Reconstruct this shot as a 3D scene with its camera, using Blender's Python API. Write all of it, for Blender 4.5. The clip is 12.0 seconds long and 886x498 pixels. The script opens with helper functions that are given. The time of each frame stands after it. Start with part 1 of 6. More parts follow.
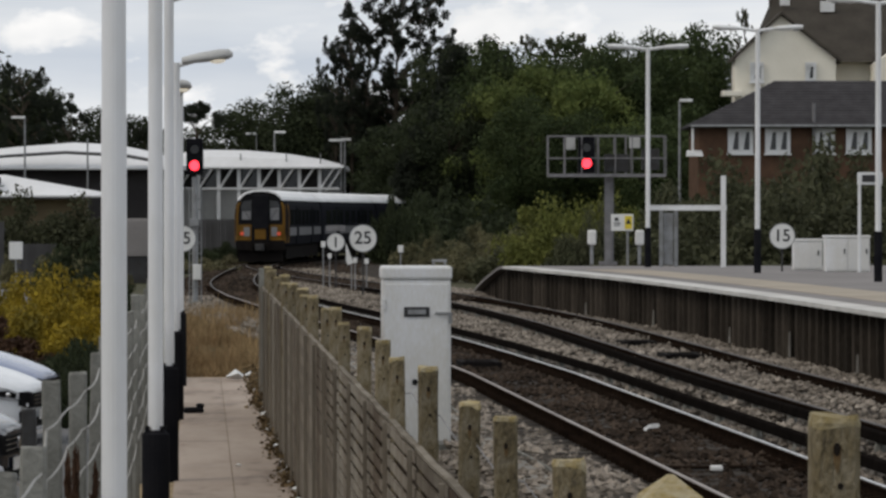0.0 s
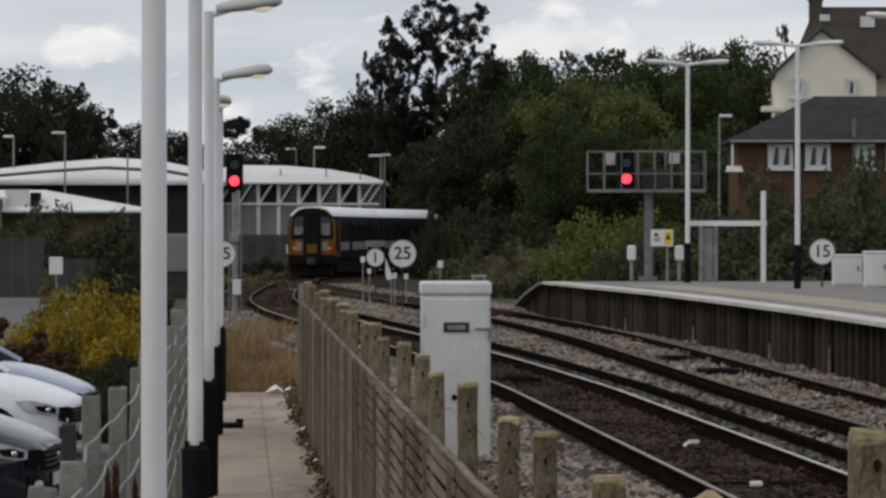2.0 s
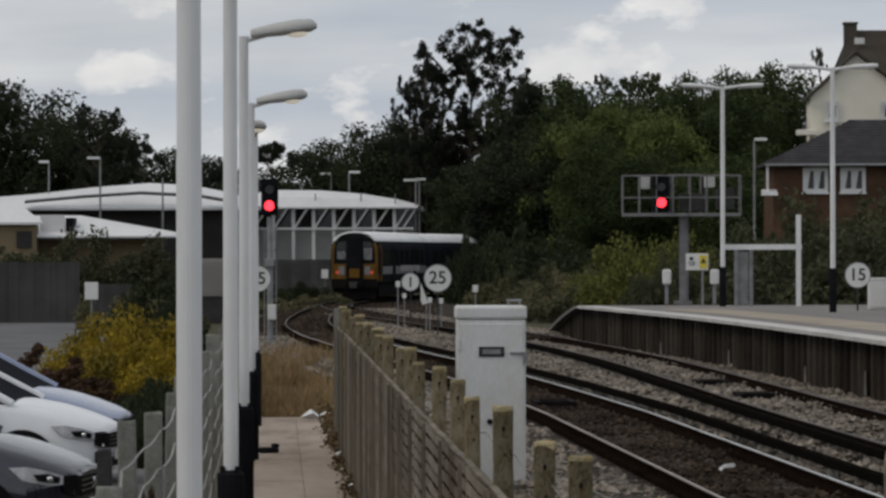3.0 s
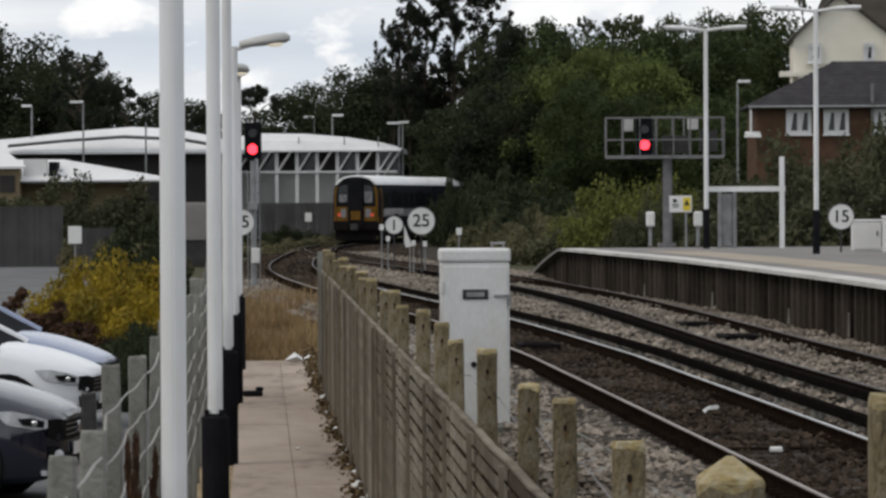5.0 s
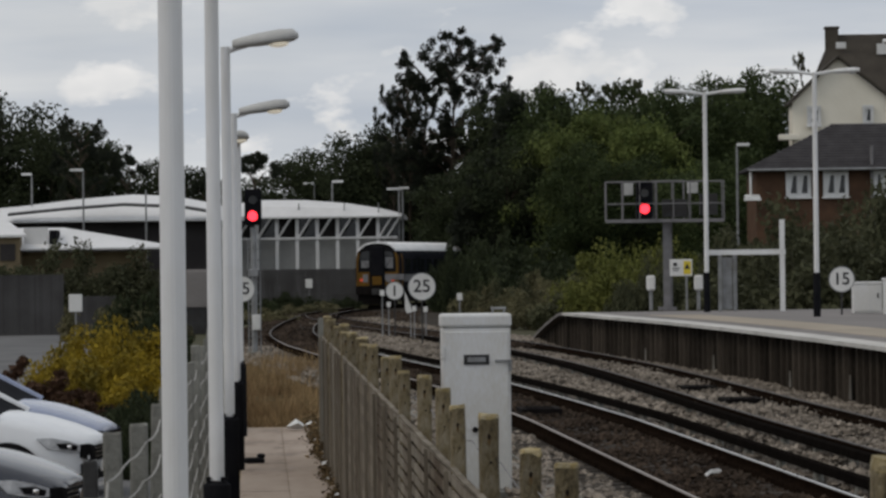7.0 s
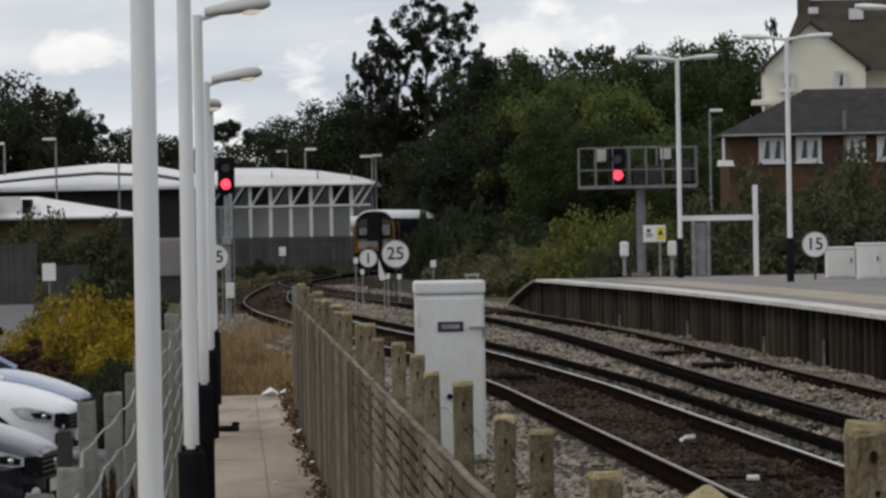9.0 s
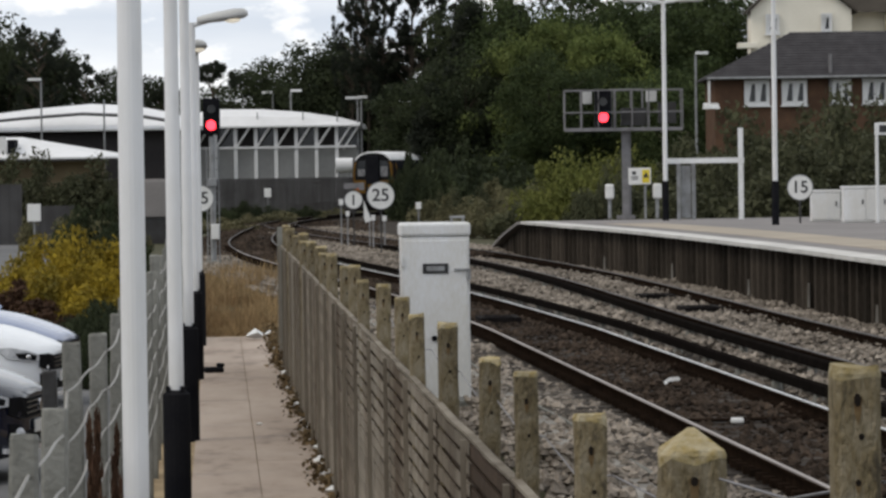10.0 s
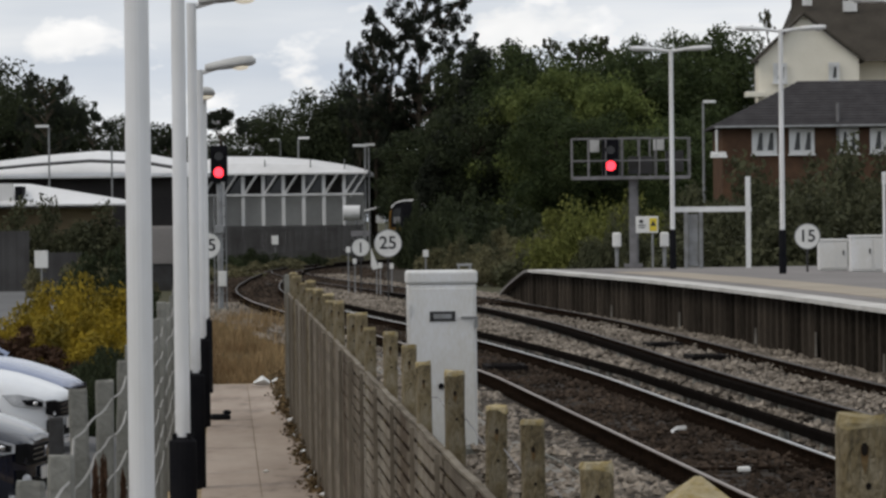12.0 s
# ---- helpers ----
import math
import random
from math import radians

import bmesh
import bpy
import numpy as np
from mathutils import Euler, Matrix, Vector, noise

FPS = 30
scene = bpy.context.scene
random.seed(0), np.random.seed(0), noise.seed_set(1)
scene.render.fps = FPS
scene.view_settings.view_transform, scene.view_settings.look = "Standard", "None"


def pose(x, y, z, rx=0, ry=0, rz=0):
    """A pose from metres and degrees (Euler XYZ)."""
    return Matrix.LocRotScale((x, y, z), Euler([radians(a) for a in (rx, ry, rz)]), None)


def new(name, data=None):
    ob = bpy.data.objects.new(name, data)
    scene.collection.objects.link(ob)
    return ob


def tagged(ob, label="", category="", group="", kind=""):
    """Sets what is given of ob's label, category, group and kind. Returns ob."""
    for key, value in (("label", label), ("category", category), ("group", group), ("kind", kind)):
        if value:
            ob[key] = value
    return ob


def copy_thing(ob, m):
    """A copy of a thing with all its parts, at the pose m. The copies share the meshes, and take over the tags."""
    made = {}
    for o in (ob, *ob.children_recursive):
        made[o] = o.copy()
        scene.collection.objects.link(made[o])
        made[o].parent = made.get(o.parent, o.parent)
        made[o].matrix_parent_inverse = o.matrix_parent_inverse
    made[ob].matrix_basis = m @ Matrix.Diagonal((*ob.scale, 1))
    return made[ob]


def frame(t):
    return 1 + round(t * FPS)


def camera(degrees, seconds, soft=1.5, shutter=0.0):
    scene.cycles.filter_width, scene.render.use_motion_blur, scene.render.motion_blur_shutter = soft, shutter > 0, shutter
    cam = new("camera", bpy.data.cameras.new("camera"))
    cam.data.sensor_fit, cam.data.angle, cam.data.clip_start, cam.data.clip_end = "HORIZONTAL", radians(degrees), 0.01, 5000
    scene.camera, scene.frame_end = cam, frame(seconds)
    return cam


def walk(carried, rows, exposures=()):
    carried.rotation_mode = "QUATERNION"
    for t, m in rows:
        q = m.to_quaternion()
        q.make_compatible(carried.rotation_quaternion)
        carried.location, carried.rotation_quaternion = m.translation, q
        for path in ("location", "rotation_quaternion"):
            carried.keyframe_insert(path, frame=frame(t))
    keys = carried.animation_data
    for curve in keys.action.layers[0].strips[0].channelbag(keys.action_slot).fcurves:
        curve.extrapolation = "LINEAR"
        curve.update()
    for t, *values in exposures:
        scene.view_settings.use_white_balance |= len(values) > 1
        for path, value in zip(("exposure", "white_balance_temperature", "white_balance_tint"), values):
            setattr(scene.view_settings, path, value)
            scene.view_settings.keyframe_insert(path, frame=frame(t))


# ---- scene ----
# ---------------------------------------------------------------- camera
EYE = 2.27          # eye above the rail tops, which lie at z = 0
cam = camera(13.55, 12.0, soft=2.7)
walk(cam, [
    (0, pose(0, 0, EYE, 89.4705, 0, -0.0) @ pose(0, 0, 0, 0, 0, 0.0)),
    (0.5, pose(0, 0, EYE, 89.2231, 0, 0.1291) @ pose(0, 0, 0, 0, 0, 0.001)),
    (1, pose(0, 0, EYE, 89.2994, 0, 0.3864) @ pose(0, 0, 0, 0, 0, -0.027)),
    (1.5, pose(0, 0, EYE, 89.5108, 0, 0.5154) @ pose(0, 0, 0, 0, 0, -0.015)),
    (2, pose(0, 0, EYE, 89.7066, 0, 0.6088) @ pose(0, 0, 0, 0, 0, 0.026)),
    (2.5, pose(0, 0, EYE, 89.9955, 0, 0.6603) @ pose(0, 0, 0, 0, 0, -0.057)),
    (3, pose(0, 0, EYE, 90.082, 0, 1.1468) @ pose(0, 0, 0, 0, 0, -0.109)),
    (3.2, pose(0, 0, EYE, 89.8593, 0, 1.1902) @ pose(0, 0, 0, 0, 0, -0.114)),
    (5, pose(0, 0, EYE, 89.2041, 0, 0.8977) @ pose(0, 0, 0, 0, 0, -0.288)),
    (5.5, pose(0, 0, EYE, 89.2523, 0, 0.794) @ pose(0, 0, 0, 0, 0, -0.457)),
    (6, pose(0, 0, EYE, 89.6718, 0, 0.8273) @ pose(0, 0, 0, 0, 0, -0.529)),
    (6.5, pose(0, 0, EYE, 90.2369, 0, 0.8623) @ pose(0, 0, 0, 0, 0, -0.608)),
    (8.5, pose(0, 0, EYE, 90.0285, 0, 0.7998) @ pose(0, 0, 0, 0, 0, -1.038)),
    (9, pose(0, 0, EYE, 89.698, 0, 0.4977) @ pose(0, 0, 0, 0, 0, -1.001)),
    (9.5, pose(0, 0, EYE, 88.7203, 0, 0.3437) @ pose(0, 0, 0, 0, 0, -0.946)),
    (10, pose(0, 0, EYE, 88.8015, 0, 0.2832) @ pose(0, 0, 0, 0, 0, -0.809)),
    (10.5, pose(0, 0, EYE, 89.0722, 0, 0.1964) @ pose(0, 0, 0, 0, 0, -0.889)),
    (11, pose(0, 0, EYE, 89.4853, 0, 0.2399) @ pose(0, 0, 0, 0, 0, -0.901)),
    (11.5, pose(0, 0, EYE, 89.5105, 0, 0.2895) @ pose(0, 0, 0, 0, 0, -0.741)),
    (12, pose(0, 0, EYE, 89.5377, 0, 0.3836) @ pose(0, 0, 0, 0, 0, -0.64)),
], exposures=[
    (0, -0.24), (1, -0.09), (2, -0.38), (2.5, -0.47), (3, -0.58), (5, -0.11), (5.5, -0.10), (6.5, -0.55), (8.5, -0.44), (9, -0.26), (9.5, 0.06), (10, 0.07), (10.5, -0.02), (11, -0.18), (11.5, -0.19), (12, -0.21),
])

# ---------------------------------------------------------------- world and sun
SUN_EL, SUN_AZ = radians(48), radians(-115)
CUMULUS = (((0.0085, 0.9988, 0.0490), (0.0105, 0.0060), 0.30), ((-0.107, 0.9929, 0.0505), (0.020, 0.007), 0.15))


def make_world():
    w = bpy.data.worlds.new("overcast_sky")
    scene.world = w
    w.use_nodes = True
    nt = w.node_tree
    nt.nodes.clear()
    N = nt.nodes.new
    L = nt.links.new
    out, bg = N("ShaderNodeOutputWorld"), N("ShaderNodeBackground")
    sky = N("ShaderNodeTexSky")
    sky.sky_type, sky.sun_disc = "NISHITA", False
    sky.sun_elevation, sky.sun_rotation = SUN_EL, SUN_AZ
    sky.air_density, sky.dust_density = 1.2, 3.0
    co, mp, flat = N("ShaderNodeTexCoord"), N("ShaderNodeMapping"), N("ShaderNodeMapping")
    mp.inputs["Scale"].default_value = (1, 1, 1.9)
    mp.inputs["Location"].default_value = (0.735, 0.0, 0.17)
    flat.inputs["Scale"].default_value = (1, 1, 7.5)
    flat.inputs["Location"].default_value = (0.3, 0.0, 0.55)
    L(co.outputs["Generated"], mp.inputs["Vector"])
    L(co.outputs["Generated"], flat.inputs["Vector"])

    def cloud_noise(source, scale, detail, rough):
        n = N("ShaderNodeTexNoise")
        n.inputs["Scale"].default_value, n.inputs["Detail"].default_value, n.inputs["Roughness"].default_value = scale, detail, rough
        L(source.outputs[0], n.inputs["Vector"])
        return n.outputs["Fac"]

    def ramp(fac, stops):
        r = N("ShaderNodeValToRGB")
        while len(r.color_ramp.elements) < len(stops):
            r.color_ramp.elements.new(0.5)
        for e, (p, c) in zip(r.color_ramp.elements, stops):
            e.position, e.color = p, (*c, 1)
        L(fac, r.inputs[0])
        return r.outputs[0]

    def blend(fac, x, y):
        m = N("ShaderNodeMix")
        m.data_type = "RGBA"
        L(fac, m.inputs[0])
        L(x, m.inputs[6])
        L(y, m.inputs[7])
        return m.outputs[2]
    # long grey layers, crisp white billows in front of them, and thin gaps of blue
    layers = ramp(cloud_noise(flat, 5.0, 5, 0.5), [(0.36, (6.9, 7.55, 8.5)), (0.50, (8.3, 8.75, 9.35)), (0.62, (9.9, 10.1, 10.3))])
    swell = cloud_noise(mp, 24, 9, 0.55)
    # two heaps of cumulus over the wood, among the scattered ones
    for centre, size, gain in CUMULUS:
        away, scaled, near, total = N("ShaderNodeVectorMath"), N("ShaderNodeVectorMath"), N("ShaderNodeMapRange"), N("ShaderNodeMath")
        away.operation, scaled.operation, total.operation = "SUBTRACT", "MULTIPLY", "ADD"
        away.inputs[1].default_value, scaled.inputs[1].default_value = centre, (1 / size[0], 1 / size[0], 1 / size[1])
        L(co.outputs["Generated"], away.inputs[0])
        L(away.outputs[0], scaled.inputs[0])
        span = N("ShaderNodeVectorMath")
        span.operation = "LENGTH"
        L(scaled.outputs[0], span.inputs[0])
        near.inputs["From Min"].default_value, near.inputs["From Max"].default_value = 0.0, 1.6
        near.inputs["To Min"].default_value, near.inputs["To Max"].default_value = gain, 0.0
        L(span.outputs["Value"], near.inputs["Value"])
        L(swell, total.inputs[0])
        L(near.outputs[0], total.inputs[1])
        swell = total.outputs[0]
    billow = ramp(swell, [(0.56, (0, 0, 0)), (0.63, (1, 1, 1))])
    tops = ramp(cloud_noise(mp, 46, 6, 0.5), [(0.35, (10.3, 10.4, 10.5)), (0.6, (12.0, 11.9, 11.8))])
    clouds = blend(billow, layers, tops)
    cover = ramp(cloud_noise(mp, 5.5, 5, 0.5), [(0.30, (0.86, 0.86, 0.86)), (0.52, (1, 1, 1))])
    L(blend(cover, sky.outputs[0], clouds), bg.inputs[0])
    bg.inputs[1].default_value = 0.1
    L(bg.outputs[0], out.inputs[0])


make_world()
sun = new("sun", bpy.data.lights.new("sun", "SUN"))
sun.data.energy, sun.data.angle, sun.data.color = 0.95, radians(18), (1.0, 0.88, 0.72)
sun.matrix_world = pose(0, 0, 60, 42, 0, -65)


# ---------------------------------------------------------------- materials
MATS = {}


def mat(name, a, b=None, scale=3.0, rough=0.8, metal=0.0, bump=0.2, fine=40.0, rand=0.0, island=0.0, glow=0.0, stretch=(1, 1, 1), stain=None, spec=None):
    """A surface of colour a that drifts to b at two scales, with fine relief. rand, island: how far pieces differ in value."""
    if name in MATS:
        return MATS[name]
    m = bpy.data.materials.new(name)
    MATS[name] = m
    m.use_nodes = True
    nt = m.node_tree
    N, L = nt.nodes.new, nt.links.new
    bs = nt.nodes["Principled BSDF"]
    b = b or tuple(c * 0.75 for c in a)
    co, mp = N("ShaderNodeTexCoord"), N("ShaderNodeMapping")
    mp.inputs["Scale"].default_value = stretch
    L(co.outputs["Object"], mp.inputs[0])
    n1, n2 = N("ShaderNodeTexNoise"), N("ShaderNodeTexNoise")
    n1.inputs["Scale"].default_value, n1.inputs["Detail"].default_value = scale, 5
    n2.inputs["Scale"].default_value, n2.inputs["Detail"].default_value = fine, 4
    L(mp.outputs[0], n1.inputs["Vector"])
    L(mp.outputs[0], n2.inputs["Vector"])
    add = N("ShaderNodeMath")
    add.operation = "MULTIPLY_ADD"
    L(n2.outputs["Fac"], add.inputs[0])
    add.inputs[1].default_value = 0.45
    L(n1.outputs["Fac"], add.inputs[2])
    ramp = N("ShaderNodeValToRGB")
    ramp.color_ramp.elements[0].position, ramp.color_ramp.elements[1].position = 0.52, 0.92
    ramp.color_ramp.elements[0].color, ramp.color_ramp.elements[1].color = (*a, 1), (*b, 1)
    if stain:
        e = ramp.color_ramp.elements.new(0.80)
        e.color = (*stain, 1)
    L(add.outputs[0], ramp.inputs[0])
    colour = ramp.outputs[0]
    for amount, node, sock in ((rand, "ShaderNodeObjectInfo", "Random"), (island, "ShaderNodeNewGeometry", "Random Per Island")):
        if amount:
            src, mr, hs = N(node), N("ShaderNodeMapRange"), N("ShaderNodeHueSaturation")
            mr.inputs["To Min"].default_value, mr.inputs["To Max"].default_value = 1 - amount, 1 + amount
            L(src.outputs[sock], mr.inputs["Value"])
            L(mr.outputs[0], hs.inputs["Value"])
            L(colour, hs.inputs["Color"])
            colour = hs.outputs[0]
    L(colour, bs.inputs["Base Color"])
    bs.inputs["Roughness"].default_value, bs.inputs["Metallic"].default_value = rough, metal
    bs.inputs["Specular IOR Level"].default_value = spec if spec is not None else (0.06 if rough >= 0.85 else 0.3 if rough > 0.5 else 0.5)
    if bump:
        bp = N("ShaderNodeBump")
        bp.inputs["Strength"].default_value, bp.inputs["Distance"].default_value = bump, 0.02
        L(n2.outputs["Fac"], bp.inputs["Height"])
        L(bp.outputs[0], bs.inputs["Normal"])
    if glow:
        L(colour, bs.inputs["Emission Color"])
        bs.inputs["Emission Strength"].default_value = glow
    return m


def leaf_mat(name, a, b, scale=0.35):
    """Leaves: each clump of blades differs, and some light passes through."""
    m = mat(name, a, b, scale=scale, rough=0.7, bump=0, fine=1.6, island=0.24, rand=0.18, spec=0.10)
    bs = m.node_tree.nodes["Principled BSDF"]
    tr, mx = m.node_tree.nodes.new("ShaderNodeBsdfTranslucent"), m.node_tree.nodes.new("ShaderNodeMixShader")
    src = bs.inputs["Base Color"].links[0].from_socket
    m.node_tree.links.new(src, tr.inputs["Color"])
    mx.inputs[0].default_value = 0.25
    m.node_tree.links.new(bs.outputs[0], mx.inputs[1])
    m.node_tree.links.new(tr.outputs[0], mx.inputs[2])
    m.node_tree.links.new(mx.outputs[0], m.node_tree.nodes["Material Output"].inputs["Surface"])
    return m


WHITE = mat("white_paint", (0.74, 0.75, 0.76), (0.60, 0.60, 0.59), scale=1.2, rough=0.45, bump=0.05, fine=14)
LAMPWHITE = mat("column_paint", (0.76, 0.77, 0.79), (0.62, 0.62, 0.61), scale=1.5, rough=0.5, bump=0.05, fine=9, stretch=(1, 1, 0.3))
BLACK = mat("black_paint", (0.007, 0.0075, 0.010), (0.014, 0.014, 0.016), rough=0.88, bump=0.1)
GREYPAINT = mat("cabinet_paint", (0.70, 0.71, 0.73), (0.56, 0.56, 0.55), scale=1.3, rough=0.5, bump=0.06, stain=(0.6, 0.59, 0.56), stretch=(1, 1, 0.4))
STEEL = mat("galvanised_steel", (0.30, 0.31, 0.32), (0.20, 0.20, 0.20), scale=4, rough=0.55, metal=0.5)
DARKSTEEL = mat("dark_steel", (0.05, 0.05, 0.052), (0.03, 0.028, 0.026), rough=0.6, metal=0.3)
RAILTOP = mat("worn_rail_head", (0.66, 0.64, 0.62), (0.46, 0.43, 0.40), scale=0.4, rough=0.28, metal=1.0, bump=0.05)
RAILMID = mat("browned_rail_head", (0.38, 0.335, 0.30), (0.22, 0.18, 0.155), scale=0.3, rough=0.5, metal=0.7, bump=0.05)
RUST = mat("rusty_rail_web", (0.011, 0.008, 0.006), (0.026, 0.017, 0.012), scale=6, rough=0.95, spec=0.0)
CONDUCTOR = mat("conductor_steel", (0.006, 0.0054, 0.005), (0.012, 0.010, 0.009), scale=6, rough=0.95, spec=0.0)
SLEEPER = mat("old_sleeper", (0.036, 0.031, 0.027), (0.065, 0.056, 0.049), scale=5, rough=0.95, rand=0.3)
BALLAST = mat("ballast_stone", (0.300, 0.262, 0.220), (0.120, 0.102, 0.084), scale=0.7, rough=0.95, island=0.42, bump=0.4)
BALLASTBROWN = mat("brown_ballast_stone", (0.060, 0.044, 0.033), (0.024, 0.018, 0.0135), scale=0.9, rough=0.95, island=0.55, bump=0.4)
RAILDULL = mat("dull_rail_head", (0.10, 0.09, 0.085), (0.06, 0.052, 0.048), rough=0.6, metal=0.5, bump=0.05)
CARPARK = mat("car_park_asphalt", (0.16, 0.16, 0.163), (0.115, 0.115, 0.116), scale=0.4, rough=0.95, bump=0.2, fine=14)
SLAT = mat("weathered_fence_slat", (0.240, 0.215, 0.178), (0.078, 0.060, 0.044), scale=0.75, rough=0.94, bump=0.4, fine=7, rand=0.16, stretch=(1, 1, 0.22), stain=(0.140, 0.118, 0.092))
SLATBROWN = mat("brown_fence_slat", (0.085, 0.062, 0.046), (0.036, 0.026, 0.019), scale=1.2, rough=0.94, bump=0.4, fine=9, rand=0.2, stretch=(1, 1, 0.3))
BATTEN = mat("pale_grey_batten", (0.215, 0.192, 0.155), (0.12, 0.10, 0.078), scale=3, rough=0.94, bump=0.5, fine=18, rand=0.15, stretch=(1, 1, 0.2))
# dark brown that holds the shade between the fence slats
GAPSHADE = mat("slat_gap_shade", (0.085, 0.066, 0.050), (0.045, 0.034, 0.026), scale=2.0, rough=0.95, bump=0.4, fine=12)
SAND = mat("sandy_verge", (0.36, 0.28, 0.175), (0.20, 0.15, 0.09), scale=1.6, rough=0.95, bump=0.5, fine=16)
TAN = mat("tan_wall", (0.22, 0.175, 0.11), (0.17, 0.135, 0.09), scale=0.6, rough=0.9)
NAVY = mat("navy_car_paint", (0.005, 0.008, 0.022), (0.004, 0.006, 0.016), rough=0.08, bump=0, spec=0.9)
BALLASTBED = mat("ballast_bed", (0.060, 0.051, 0.042), (0.026, 0.021, 0.017), scale=0.8, rough=0.95, bump=1.0, fine=22)
EARTH = mat("ground_soil", (0.085, 0.078, 0.05), (0.045, 0.048, 0.027), scale=0.25, rough=0.95, bump=0.6, fine=5)
PATH = mat("path_concrete", (0.42, 0.352, 0.298), (0.245, 0.200, 0.17), scale=0.9, rough=0.95, bump=0.3, fine=6, rand=0.04, stain=(0.35, 0.288, 0.24), stretch=(1, 0.35, 1))
CONCRETE = mat("post_concrete", (0.240, 0.210, 0.155), (0.078, 0.066, 0.047), scale=20, rough=0.95, bump=1.0, fine=95, rand=0.2, stain=(0.165, 0.134, 0.080), stretch=(1, 1, 0.4))
STREAK = mat("rust_streak", (0.10, 0.062, 0.03), (0.15, 0.11, 0.06), scale=30, rough=0.95, bump=0.3)
# lichen crust, its colour lifted for sky light on the post tops
POSTHEAD = mat("skylit_lichen_head", (0.37, 0.325, 0.225), (0.25, 0.19, 0.075), scale=30, rough=0.95, bump=0.8, rand=0.2)
HOLE = mat("dark_hole", (0.012, 0.010, 0.009), (0.02, 0.016, 0.013), rough=0.95, bump=0)
CONCRETE2 = mat("grey_post_concrete", (0.235, 0.235, 0.215), (0.145, 0.145, 0.13), scale=4, rough=0.95, bump=0.5, rand=0.15)
LID = mat("trough_lid_concrete", (0.27, 0.255, 0.23), (0.165, 0.155, 0.138), scale=2.5, rough=0.95, bump=0.4, fine=22, rand=0.18)
WIRE = mat("weathered_fence_wire", (0.36, 0.35, 0.33), (0.22, 0.21, 0.19), scale=0.8, rough=0.8, bump=0)
PLATTOP = mat("platform_asphalt", (0.24, 0.225, 0.22), (0.18, 0.17, 0.165), scale=0.5, rough=0.95, bump=0.15, fine=12)
PLATCREAM = mat("cream_platform_paving", (0.37, 0.325, 0.265), (0.29, 0.255, 0.21), scale=0.6, rough=0.9, bump=0.1, rand=0.06)
NOSING = mat("white_edge_coping", (0.60, 0.585, 0.56), (0.44, 0.43, 0.41), scale=1.0, rough=0.9, bump=0.1, rand=0.05)
PILE = mat("tarred_sheet_pile", (0.022, 0.019, 0.016), (0.074, 0.062, 0.051), scale=1.4, rough=0.9, bump=0.2, rand=0.35, stretch=(1, 1, 0.25), spec=0.0)
ROOFWHITE = mat("white_roof_sheet", (0.72, 0.72, 0.73), (0.62, 0.62, 0.62), scale=0.15, rough=0.5, bump=0.03, fine=2)
CLAD = mat("grey_cladding", (0.40, 0.40, 0.39), (0.33, 0.33, 0.32), scale=0.3, rough=0.85, bump=0.1, fine=4, rand=0.06)
CLADDARK = mat("dark_cladding", (0.055, 0.052, 0.052), (0.038, 0.035, 0.036), scale=0.4, rough=0.85, bump=0.1, fine=4)
GLASSDARK = mat("dark_window_glass", (0.012, 0.014, 0.016), (0.02, 0.022, 0.025), rough=0.08, bump=0)
BRICK = mat("red_brown_brick", (0.135, 0.080, 0.052), (0.085, 0.052, 0.036), scale=1.2, rough=0.95, bump=0.4, fine=16, rand=0.2)
TILE = mat("slate_roof_tile", (0.060, 0.057, 0.060), (0.040, 0.038, 0.040), scale=1.4, rough=0.9, bump=0.3, fine=8, rand=0.06)
BROWNTILE = mat("brown_roof_tile", (0.078, 0.069, 0.058), (0.052, 0.046, 0.039), scale=0.8, rough=0.9, bump=0.3, fine=8, rand=0.2)
RENDERWALL = mat("cream_rendered_wall", (0.84, 0.80, 0.70), (0.74, 0.70, 0.60), scale=0.5, rough=0.9, bump=0.1, fine=9)
YELLOW = mat("train_yellow", (0.195, 0.105, 0.021), (0.11, 0.06, 0.015), scale=1.5, rough=0.85, bump=0.03)
TRAINWHITE = mat("train_white", (0.22, 0.22, 0.23), (0.16, 0.16, 0.165), scale=0.8, rough=0.5, bump=0.03)
TRAINBLUE = mat("train_dark_blue", (0.010, 0.011, 0.016), (0.007, 0.008, 0.011), scale=0.8, rough=0.86, bump=0.03)
TRAINROOF = mat("train_roof_grey", (0.80, 0.80, 0.80), (0.7, 0.7, 0.7), scale=0.8, rough=0.5, bump=0.05)
TRAINDARK = mat("train_underframe", (0.008, 0.007, 0.007), (0.014, 0.012, 0.011), rough=0.95)
REDLAMP = mat("red_signal_lens", (1.0, 0.03, 0.05), (1.0, 0.04, 0.06), rough=0.4, bump=0, glow=4.0)
TAILLAMP = mat("red_tail_lens", (0.7, 0.08, 0.03), (0.7, 0.10, 0.04), rough=0.4, bump=0, glow=0.12)
WARMGLOW = mat("lamp_diffuser", (1.0, 0.92, 0.76), (1.0, 0.90, 0.72), rough=0.4, bump=0, glow=0.42)
HEADGREY = mat("lantern_grey", (0.50, 0.50, 0.49), (0.38, 0.38, 0.37), scale=3, rough=0.6, bump=0.05)
GANTRY = mat("dull_gantry_steel", (0.23, 0.225, 0.235), (0.15, 0.148, 0.15), scale=4, rough=0.86)
